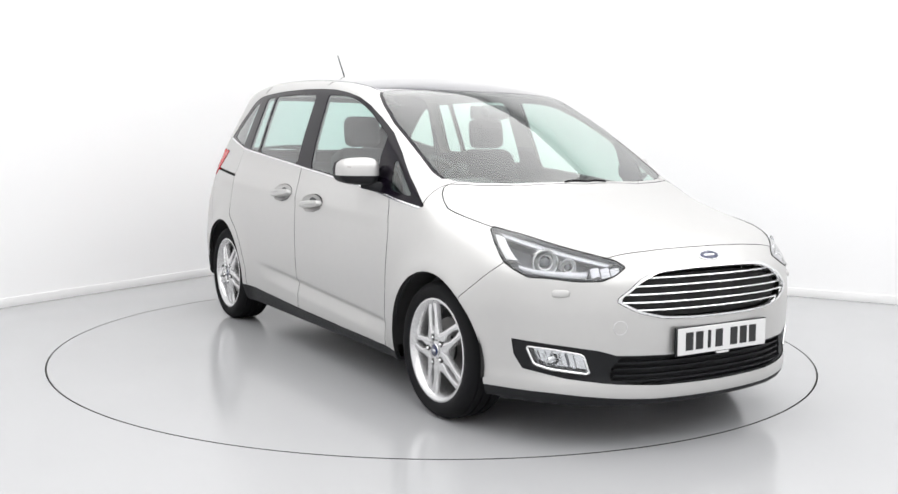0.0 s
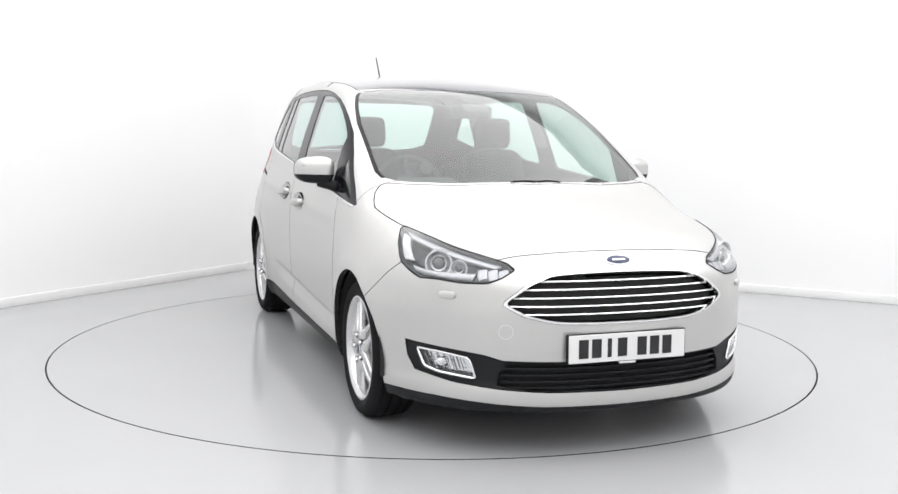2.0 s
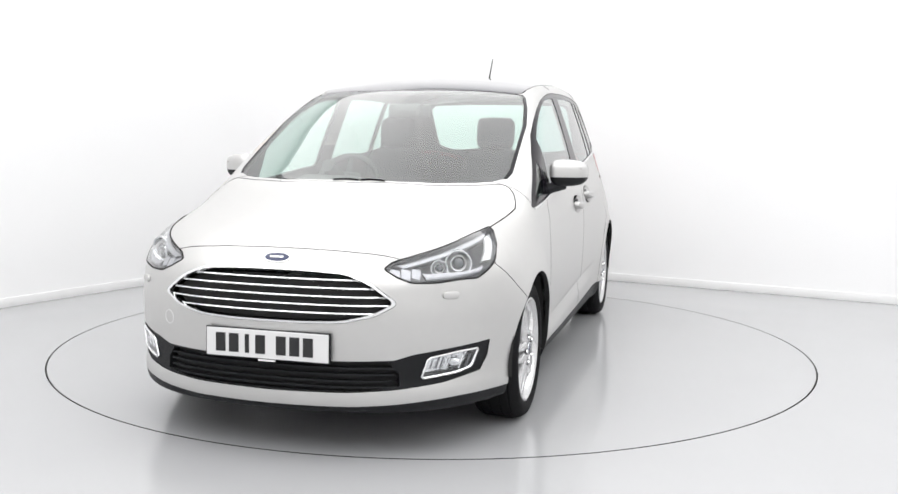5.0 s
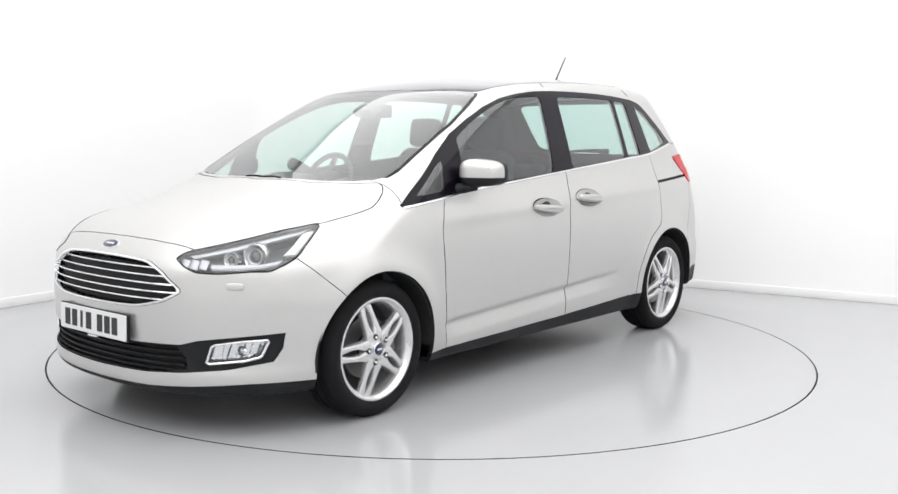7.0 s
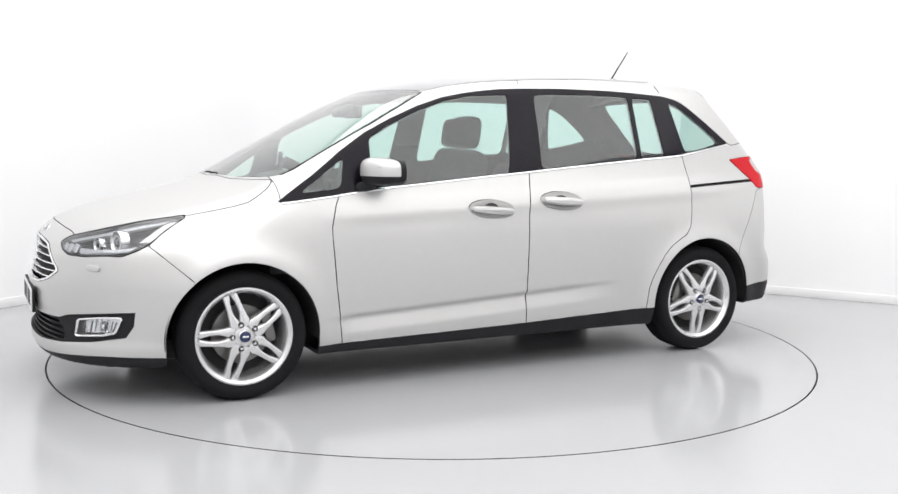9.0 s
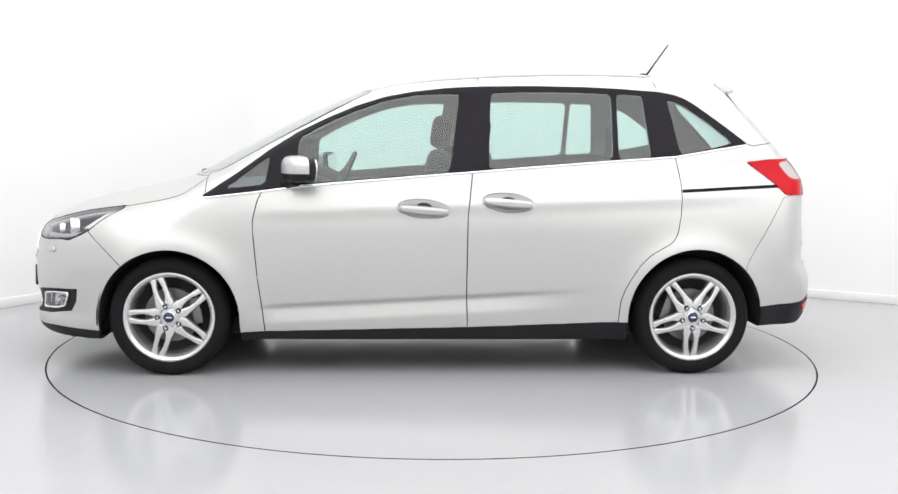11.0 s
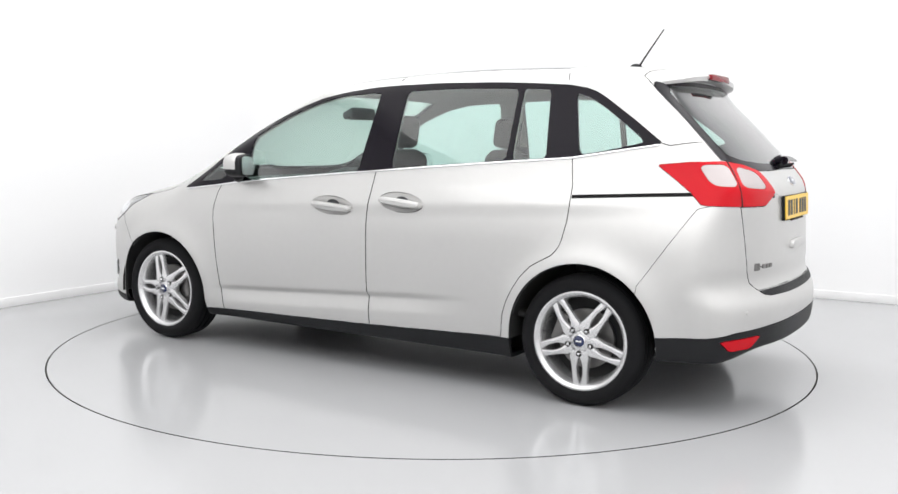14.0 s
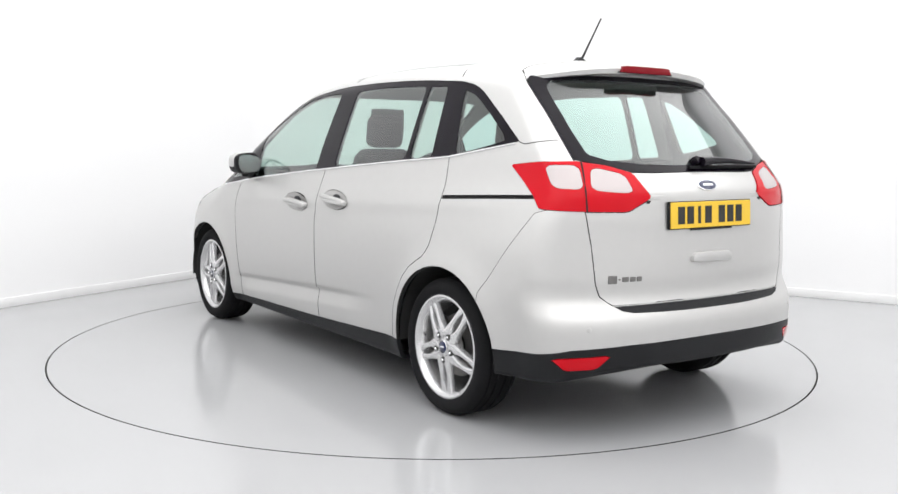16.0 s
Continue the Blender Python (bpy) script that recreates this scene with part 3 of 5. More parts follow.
sk.cut("grille", "front", [(u * 0.966 if u > 0 else u, 0.645 + (v - 0.645) * 0.90) for u, v in GRILLE], only=("grille_frame",))
LOW = [(-0.05, 0.397), (0.283, 0.396), (0.490, 0.400), (0.556, 0.420), (0.66, 0.434), (0.798, 0.449), (0.790, 0.385), (0.768, 0.330), (0.657, 0.302), (0.509, 0.286), (0.326, 0.275), (-0.05, 0.270)]
sk.cut("fog_surround", "front", LOW)
sk.cut("lower_grille", "front", [(-0.05, 0.390), (0.283, 0.389), (0.470, 0.390), (0.505, 0.345), (0.509, 0.300), (0.40, 0.284), (0.326, 0.281), (-0.05, 0.277)], only=("fog_surround",))
sk.cut("fog_lamp", "front", rounded([(0.606, 0.404), (0.700, 0.420), (0.765, 0.424), (0.742, 0.352), (0.700, 0.336), (0.580, 0.322)], 0.1, 1), only=("fog_surround",))
sk.cut("front_lip", "front", [(-0.05, 0.10), (0.95, 0.10), (0.95, 0.232), (0.843, 0.238), (0.71, 0.240), (0.509, 0.226), (0.326, 0.216), (-0.05, 0.212)], keep=lambda c: c.x > 1.6)
sk.cut("sill", "side", [(1.10, 0.10), (1.10, 0.230), (1.014, 0.232), (-0.167, 0.258), (-1.014, 0.289), (-1.1, 0.292), (-1.1, 0.10)])
sk.cut("slide_rail", "side", [(-1.316, 0.9855), (-1.316, 1.0), (-1.60, 1.0155), (-1.925, 1.0315), (-1.925, 1.017), (-1.60, 1.001)], only=("rest", "rear_bumper"))
sk.cut("wheel_opening", "side", circle(AXLE, 0.303, 0.364, 56), keep=lambda c: c.y > 0.6)
sk.cut("wheel_opening", "side", circle(-AXLE, 0.320, 0.366, 56), keep=lambda c: c.y > 0.6)
sk.cut("wheel_opening", "side", [(AXLE + 0.362, 0.10), (AXLE + 0.362, 0.303), (AXLE - 0.362, 0.303), (AXLE - 0.378, 0.10)], keep=lambda c: c.y > 0.6)
sk.cut("wheel_opening", "side", [(-AXLE + 0.372, 0.10), (-AXLE + 0.366, 0.320), (-AXLE - 0.366, 0.320), (-AXLE - 0.345, 0.10)], keep=lambda c: c.y > 0.6)
HANDLES = ((0.070, 0.886), (-0.373, 0.922))
for hx, hz in HANDLES:
    sk.cut("handle_hollow", "side", [(hx + 0.137 * math.cos(2 * math.pi * k / 32), hz + 0.004 + 0.07 * 0.137 * math.cos(2 * math.pi * k / 32) + 0.049 * math.sin(2 * math.pi * k / 32)) for k in range(32)])
sk.finish()

car = tagged(new("car"), "silver seven-seat people carrier parked on the studio turntable", "car")
P = {}
for nm, mt, lb in (("bonnet", PAINT, "silver bonnet"), ("front_bumper", PAINT, "silver painted bumper"), ("rear_bumper", PAINT, "silver painted bumper"), ("tailgate", PAINT, "silver tailgate")):
    P[nm] = panel(sk, nm, nm, mt, car, 0, 0.0034 if nm in ("bonnet", "tailgate") else 0.0010, back_mat=SEAM, label=lb)
P["roof_panel"] = panel(sk, "roof_panel", "roof_panel", ROOF_GLASS, car, 0, 0.004, 0.012, label="dark tinted glass roof")
P["windscreen"] = panel(sk, "windscreen", "windscreen", SCREEN, car, 0, 0.001, 0, label="clear laminated windscreen")
P["rear_screen"] = panel(sk, "rear_screen", "tailgate_glass", GLASS, P["tailgate"], 0, 0.001, 0, label="tinted rear window")
panel(sk, "screen_border", "screen_border", GLOSS_BLACK, P["rear_screen"], 0, 0.0006, 0.008, label="black printed screen border")
P["rear_valance"] = panel(sk, "rear_valance", "rear_valance", PLASTIC, P["rear_bumper"], 0, label="black plastic lower valance")
P["step_pad"] = panel(sk, "step_pad", "step_pad", PLASTIC, P["rear_bumper"], 0, 0.001, 0.006, 0.004, label="black ribbed loading pad")
P["front_lip"] = panel(sk, "front_lip", "front_lip", PLASTIC, P["front_bumper"], 0, 0.001, 0.02, label="black plastic chin spoiler")
P["grille_frame"] = panel(sk, "grille_frame", "grille_frame", CHROME, car, 0, 0.001, 0.02, 0.004, label="chrome grille surround")
P["grille"] = panel(sk, "grille_mesh", "grille", SEAM, car, 0, 0.0, 0.0, -0.035, label="black grille backing")
P["lower_grille"] = panel(sk, "lower_grille", "lower_grille", SEAM, P["front_bumper"], 0, 0.0, 0.0, -0.04, label="black lower air intake")
P["fog_surround"] = panel(sk, "fog_surround", "fog_surround", PLASTIC, P["front_bumper"], 0, 0.001, 0.04, -0.006, label="matt black fog lamp surround")
for sd in (1, -1):
    side = {}
    side["wing"] = panel(sk, "front_wing", "front_wing", PAINT, car, sd, 0.0024, 0.02, back_mat=SEAM)
    side["front_door"] = panel(sk, "front_door", "front_door", PAINT, car, sd, 0.0028, 0.02, back_mat=SEAM)
    side["rear_door"] = panel(sk, "sliding_door", "rear_door", PAINT, car, sd, 0.0028, 0.02, back_mat=SEAM)
    side["quarter"] = panel(sk, "side_frame", "rest", PAINT, car, sd, 0.0015, back_mat=SEAM, label="silver body side, pillar and roof edge")
    side["sill"] = panel(sk, "sill_trim", "sill", PLASTIC, car, sd, 0.001, 0.02, label="black plastic sill")
    side["surround"] = panel(sk, "window_surround", "window_surround", GLOSS_BLACK, car, sd, 0.001, 0.012, -0.002, label="gloss black window pillars")
    panel(sk, "pillar_trim", "pillar_trim", GLOSS_BLACK, car, sd, 0.0, 0.01, -0.001, label="black windscreen edge trim")
    panel(sk, "quarter_light", "quarter_light", GLASS, side["wing"], sd, 0.0, 0, -0.004)
    panel(sk, "door_window", "front_window", GLASS, side["front_door"], sd, 0.0, 0, -0.005)
    panel(sk, "door_window", "rear_window", GLASS, side["rear_door"], sd, 0.0, 0, -0.005)
    panel(sk, "door_window", "slim_window", GLASS, side["rear_door"], sd, 0.0, 0, -0.005)
    panel(sk, "tail_window", "tail_window", GLASS, side["quarter"], sd, 0.0, 0, -0.004)
    panel(sk, "slide_rail", "slide_rail", SEAM, side["quarter"], sd, 0.0, 0.0, -0.012, label="black sliding-door rail slot")
    lamp = panel(sk, "tail_lamp", "tail_lamp", RED, car, sd, 0.0012, 0.03, 0.004, label="red wrap-round tail lamp")
    panel(sk, "clear_lens", "tail_lamp_clear", CLEAR_LENS, lamp, sd, 0.0005, 0.01, 0.003, label="white reversing and indicator lens")
    panel(sk, "reflector", "reflector", RED, P["rear_bumper"], sd, 0.001, 0.01, 0.002, label="red fog lamp and reflector")
    side["headlamp"] = panel(sk, "headlamp", "headlamp", LENS_CLEAR, car, sd, 0.0015, 0.088, 0.001, label="clear projector headlamp", back_mat=BEZEL)
    panel(sk, "headlamp_housing", "headlamp", BEZEL, side["headlamp"], sd, 0.003, 0.0, -0.085, label="dark grey lamp housing")
    side["fog"] = fog = panel(sk, "fog_lamp", "fog_lamp", LENS_CLEAR, P["front_bumper"], sd, 0.001, 0.0, 0.0, label="clear fog lamp")
    panel(sk, "fog_reflector", "fog_lamp", CHROME, fog, sd, 0.0, 0.0, -0.03, label="silver fog lamp bowl")
    side["tail_lamp"] = lamp
    P[sd] = side
# ---- the car: lining, underside, wheels ----
def lining():
    glass = {"windscreen", "tailgate_glass", "quarter_light", "front_window", "rear_window", "slim_window", "tail_window", "wheel_opening", "headlamp",
             "grille", "grille_frame", "lower_grille", "fog_surround", "fog_lamp", "front_lip", "front_bumper", "rear_valance"}
    verts, polys, mats = [], [], []
    for sgn in (1, -1):
        ids = {}
        for nm, faces in sk.faces.items():
            if nm in glass:
                continue
            for f in faces:
                c = f.calc_center_median()
                if c.z < 0.42 or c.x > 1.75:
                    continue
                loop = []
                for v in f.verts:
                    if v not in ids:
                        p = v.co - v.normal * 0.022
                        ids[v] = len(verts)
                        verts.append((p.x, p.y * sgn, p.z))
                    loop.append(ids[v])
                polys.append(loop[::-1] if sgn > 0 else loop)
                mats.append(1 if c.z > 1.22 + 0.05 * c.x and c.x > -1.25 and nm != "roof_panel" else (2 if nm == "roof_panel" else 0))
    ob = part("cabin_lining", (verts, [], polys), [TRIM, LINER, LINER], car, "grey trim panels and pale headlining")
    ob.data.polygons.foreach_set("material_index", mats)
    return ob


def underside():
    bm = bmesh.new()
    box(3.5, 1.30, 0.10, (0.20, 0, 0.235), 0.02, bm=bm)
    box(1.85, 1.66, 0.05, (0.0, 0, 0.225), 0.01, bm=bm)
    box(2.15, 1.60, 0.03, (-0.05, 0, 0.40), 0.01, bm=bm)
    part("floor_pan", bm, UNDER, car, "black painted underside")
    bm = box(0.22, 0.60, 0.13, (-1.82, -0.05, 0.34), 0.05, 3)
    part("silencer", bm, UNDER, car, "dull steel exhaust silencer")
    bm = tube([(-1.80, 0.40, 0.33), (-1.92, 0.44, 0.325), (-2.02, 0.46, 0.30)], 0.024, 14)
    part("tail_pipe", bm, STEEL, car, "bent steel tail pipe")
    for sx, cz, r in ((AXLE, 0.303, 0.372), (-AXLE, 0.320, 0.374)):
        for sd in (1, -1):
            bm = bmesh.new()
            rings = []
            for k in range(29):
                a = math.pi * (k / 28 * 1.06 - 0.03)
                x, z = sx + r * math.cos(a), cz + r * math.sin(a)
                rings.append([bm.verts.new((x, sd * y, z)) for y in (0.868, 0.85, 0.52)])
            for a, b in zip(rings, rings[1:]):
                for i in range(2):
                    bm.faces.new((a[i], a[i + 1], b[i + 1], b[i]))
            bm.faces.new([q[2] for q in rings])
            part("wheel_arch_liner", bm, UNDER, car, "black wheel arch liner", smooth=False)


def wheel(sx, sd, spin):
    small = 0.975 if sx > 0 else 0.985
    hub = Matrix.Translation((sx + (0 if sx > 0 else 0.006), sd * 0.766, TYRE_R * small)) @ Matrix.Diagonal((small, 1, small, 1)) @ (Matrix() if sd > 0 else Matrix.Rotation(math.pi, 4, "Z"))
    rim = part("wheel", lathe([(0.238, 0.088), (0.243, 0.094), (0.241, 0.099), (0.233, 0.100), (0.224, 0.094), (0.215, 0.082), (0.206, 0.050), (0.199, -0.04), (0.205, -0.09), (0.238, -0.10)], 72), ALLOY, car, "silver five twin-spoke alloy wheel")
    rim.matrix_basis = hub
    tyre = [(0.236, 0.088), (0.246, 0.099), (0.262, 0.106), (0.282, 0.108), (0.300, 0.101), (0.312, 0.086), (0.3185, 0.070), (0.312, 0.066), (0.312, 0.061), (0.3195, 0.057), (0.320, 0.030), (0.312, 0.027), (0.312, 0.020), (0.320, 0.017)]
    tyre = tyre + [(r, -h) for r, h in tyre[::-1]]
    part("tyre", lathe(tyre, 96), RUBBER, rim, "black rubber tyre")
    # a face of the hub, then twin spokes
    part("hub", lathe([(0.0001, 0.094), (0.036, 0.094), (0.050, 0.088), (0.058, 0.070), (0.058, 0.03)], 40), ALLOY, rim)
    half = [(0.045, 0.044), (0.078, 0.051), (0.105, 0.045), (0.15, 0.041), (0.20, 0.038), (0.237, 0.035), (0.237, 0.001), (0.210, 0.0015), (0.195, 0.006), (0.165, 0.0130), (0.125, 0.0140), (0.098, 0.008), (0.082, 0.0005), (0.045, 0.0005)]
    for k in range(5):
        a = spin + 2 * math.pi * k / 5
        c, s = math.cos(a), math.sin(a)
        bm = bmesh.new()
        for up in (1, -1):
            def put(u, v, w, up=up):
                r = u
                dish = 0.060 + 0.020 * (1 - ((r - 0.06) / 0.17)) - 0.004
                y = dish + w
                return (r * c - up * v * s, y, r * s + up * v * c)
            prism(half, 0.026, put, 0.0095, bm=bm)
        part("spoke", bm, ALLOY, rim)
        bm = lathe([(0.0001, 0.096), (0.006, 0.096), (0.0085, 0.092), (0.0085, 0.07)], 6)
        nut = part("wheel_nut", bm, CHROME, rim)
        nut.location = (0.061 * math.cos(a), 0.0125, 0.061 * math.sin(a))
        # dark ring on the spoke face stands in for shade round the sunk nut
        bm = lathe([(0.0085, 0.0890), (0.0142, 0.0905), (0.0158, 0.080)], 18)
        cup = part("nut_recess_shade", bm, SEAM, rim)
        cup.location = nut.location
    part("hub_cap", lathe([(0.0001, 0.108), (0.020, 0.107), (0.0265, 0.103), (0.0275, 0.08)], 32), BLUE, rim, "dark blue centre cap")
    bm = lathe([(0.0275, 0.08), (0.0285, 0.104), (0.0305, 0.102), (0.0305, 0.08)], 32)
    part("cap_ring", bm, CHROME, rim)
    bm = box(0.030, 0.002, 0.009, (0, 0.1085, 0), 0.001)
    part("cap_emblem", bm, CHROME, rim)
    # brake behind
    part("brake_disc", lathe([(0.06, 0.02), (0.145, 0.02), (0.147, 0.012), (0.145, 0.0), (0.06, 0.0)], 48), STEEL, rim, "worn steel brake disc")
    part("brake_drum_back", lathe([(0.0001, -0.02), (0.20, -0.02), (0.20, -0.03)], 36), UNDER, rim)
    ang = radians(168) if sx > 0 else radians(20)
    ang = ang if sd > 0 else math.pi - ang
    bm = box(0.055, 0.05, 0.15, (0, 0, 0), 0.012, 2)
    bmesh.ops.transform(bm, matrix=Matrix.Rotation(-ang + math.pi, 4, "Y") @ Matrix.Translation((-0.135, 0.028, 0)), verts=bm.verts)
    part("caliper", bm, STEEL, rim, "cast steel brake caliper")
    bm = tube([(0.205, 0.06, 0.02), (0.19, 0.075, 0.02)], 0.004, 6)
    part("valve", bm, SEAM, rim)
    return rim


lining()
underside()
for sx in (AXLE, -AXLE):
    for sd in (1, -1):
        wheel(sx, sd, 0.0 if sx > 0 else -math.pi / 2)


# ---- the car: fittings outside ----
def along_skin(points, axis="y", lift=0.0):
    q = np.array(points, float)
    o, d = np.zeros((len(q), 3)), np.zeros((len(q), 3))
    if axis == "y":
        o[:, 0], o[:, 2], d[:, 1] = q[:, 0], q[:, 1], 1
    else:
        o[:, 1], o[:, 2], d[:, 0] = q[:, 0], q[:, 1], 1
    p = cast(o, d)
    return [Vector(c) for c in p + normals_at(p) * lift]


def dense(points, n=5):
    out = []
    for (a, b), (c, d) in zip(points, points[1:]):
        out += [(a + (c - a) * k / n, b + (d - b) * k / n) for k in range(n)]
    return out + [points[-1]]


def flip(bm_or_pts, sd):
    return [Vector((p.x, p.y * sd, p.z)) for p in bm_or_pts]


BELT_PTS = along_skin(dense([(u, v - 0.006) for u, v in BELT], 5), "y", 0.001)


def door_handle(sd, x0, x1, z0, parent):
    mid = (x0 + x1) / 2
    p = onto("y", mid, z0)
    n = normal_at(p)
    t = (onto("y", mid + 0.1, z0 + 0.007) - onto("y", mid - 0.1, z0 - 0.007)).normalized()
    u = n.cross(t).normalized()
    if u.z < 0:
        u = -u

    def at(a, b, c):
        q = p + t * a + u * b + n * c
        return (q.x, q.y * sd, q.z)
    bm = bmesh.new()
    rings = []
    for j in range(9):
        q = 1 - j / 8
        deep = 0.0012 * (q > 0.99) - 0.013 * (1 - q ** 2.6)
        rings.append([bm.verts.new(at(0.140 * q * math.cos(2 * math.pi * k / 40), 0.004 + 0.0505 * q * math.sin(2 * math.pi * k / 40), deep)) for k in range(40)])
    for p0, p1 in zip(rings, rings[1:]):
        for k in range(40):
            bm.faces.new((p0[k], p0[(k + 1) % 40], p1[(k + 1) % 40], p1[k]))
    bmesh.ops.remove_doubles(bm, verts=bm.verts, dist=1e-5)
    bmesh.ops.recalc_face_normals(bm, faces=bm.faces)
    if sum(f.normal.y for f in bm.faces) * sd < 0:
        bmesh.ops.reverse_faces(bm, faces=bm.faces)
    cup = part("handle_cup", bm, PAINT, parent, "pressed silver handle hollow")
    # dark half-oval slab in the cup, imitating the shade behind the bar
    dark = [(0.040 * math.cos(math.pi * k / 16), 0.012 + 0.024 * math.sin(math.pi * k / 16)) for k in range(17)]
    part("finger_recess", prism(dark, 0.006, lambda u_, v_, w_: at(u_, v_, w_ - 0.012)), TRIM, cup, "dark finger recess")
    bar = rounded([(-0.127, -0.018), (-0.125, 0.014), (0.0, 0.019), (0.125, 0.017), (0.128, -0.014), (0.0, -0.023)], 0.16, 2)
    bm = prism(bar, 0.034, lambda a_, b_, c_: at(a_, b_, c_ - 0.006 + 0.006 * (1 - (a_ / 0.125) ** 2)), 0.010)
    part("handle", bm, PAINT, cup, "silver bar handle")


def wing_mirror(sd):
    def blob(cx, cy, cz, sx, sy, sz, cutz=None, above=True):
        bm = bmesh.new()
        bmesh.ops.create_uvsphere(bm, u_segments=36, v_segments=22, radius=1)
        for v in bm.verts:
            q = Vector([math.copysign(abs(c) ** 0.62, c) for c in v.co])
            taper = 1 - 0.10 * q.y
            v.co = Vector((cx + q.x * sx * (1 - 0.12 * max(q.y, 0)) - 0.03 * q.y, (cy + q.y * sy) * 1.0, cz + q.z * sz * taper + 0.0 * q.y))
        if cutz is not None:
            bmesh.ops.bisect_plane(bm, geom=bm.verts[:] + bm.edges[:] + bm.faces[:], plane_co=(0, 0, cutz), plane_no=(0, 0, 1 if not above else -1), clear_outer=True)
            edge = [e for e in bm.edges if len(e.link_faces) == 1]
            bmesh.ops.holes_fill(bm, edges=edge)
        for v in bm.verts:
            v.co.y *= sd
        if sd < 0:
            bmesh.ops.reverse_faces(bm, faces=bm.faces)
        return bm
    cap = part("door_mirror", blob(0.722, 0.925, 1.090, 0.074, 0.092, 0.068, 1.070), PAINT, P[sd]["front_door"], "silver door mirror cap")
    base = part("mirror_base", blob(0.722, 0.925, 1.090, 0.070, 0.0905, 0.067, 1.0695, False), PLASTIC, car, "black lower mirror shell")
    bm = prism(rounded([(0.838, 1.038), (0.832, 1.125), (0.93, 1.147), (0.985, 1.138), (0.998, 1.10), (0.985, 1.045), (0.93, 1.034)], 0.2, 2), 0.006, lambda a, b, c: (0.6445 - 0.03 * (a - 0.925) / 0.092 - c, a * sd, b))
    part("mirror_glass", bm, CHROME, base, "silvered mirror glass")
    oval = []
    for k in range(44):
        c, s = math.cos(2 * math.pi * k / 44), math.sin(2 * math.pi * k / 44)
        qy = math.copysign(abs(c) ** 0.6, c)
        oval.append((0.925 + 0.086 * qy, 1.090 + 0.0635 * math.copysign(abs(s) ** 0.6, s) * (1 - 0.10 * qy)))
    bm = prism(oval, 0.034, lambda a, b, c: (0.682 - 0.03 * (a - 0.925) / 0.092 - c, a * sd, b), 0.006)
    part("mirror_bezel", bm, PLASTIC, base, "black mirror rim")
    bm = bmesh.new()
    tube([(0.80, 0.815 * sd, 1.008), (0.765, 0.86 * sd, 1.018), (0.735, 0.90 * sd, 1.034)], [0.030, 0.026, 0.03], 10, bm)
    part("mirror_arm", bm, PLASTIC, base)
    bm = prism(rounded([(0.935, 1.088), (0.935, 1.112), (1.002, 1.116), (1.006, 1.092)], 0.15, 1), 0.003, lambda a, b, c: (0.723 - 0.03 * (a - 0.925) / 0.092 + 0.074 * (1 - 0.12) * (1 - max(0, (a - 0.925) / 0.092) ** 3.6) ** (1 / 3.6) * 0.985 + c if a < 1.0 else 0.725 + c, a * sd, b))
    part("indicator", bm, CLEAR_LENS, base, "clear side indicator")


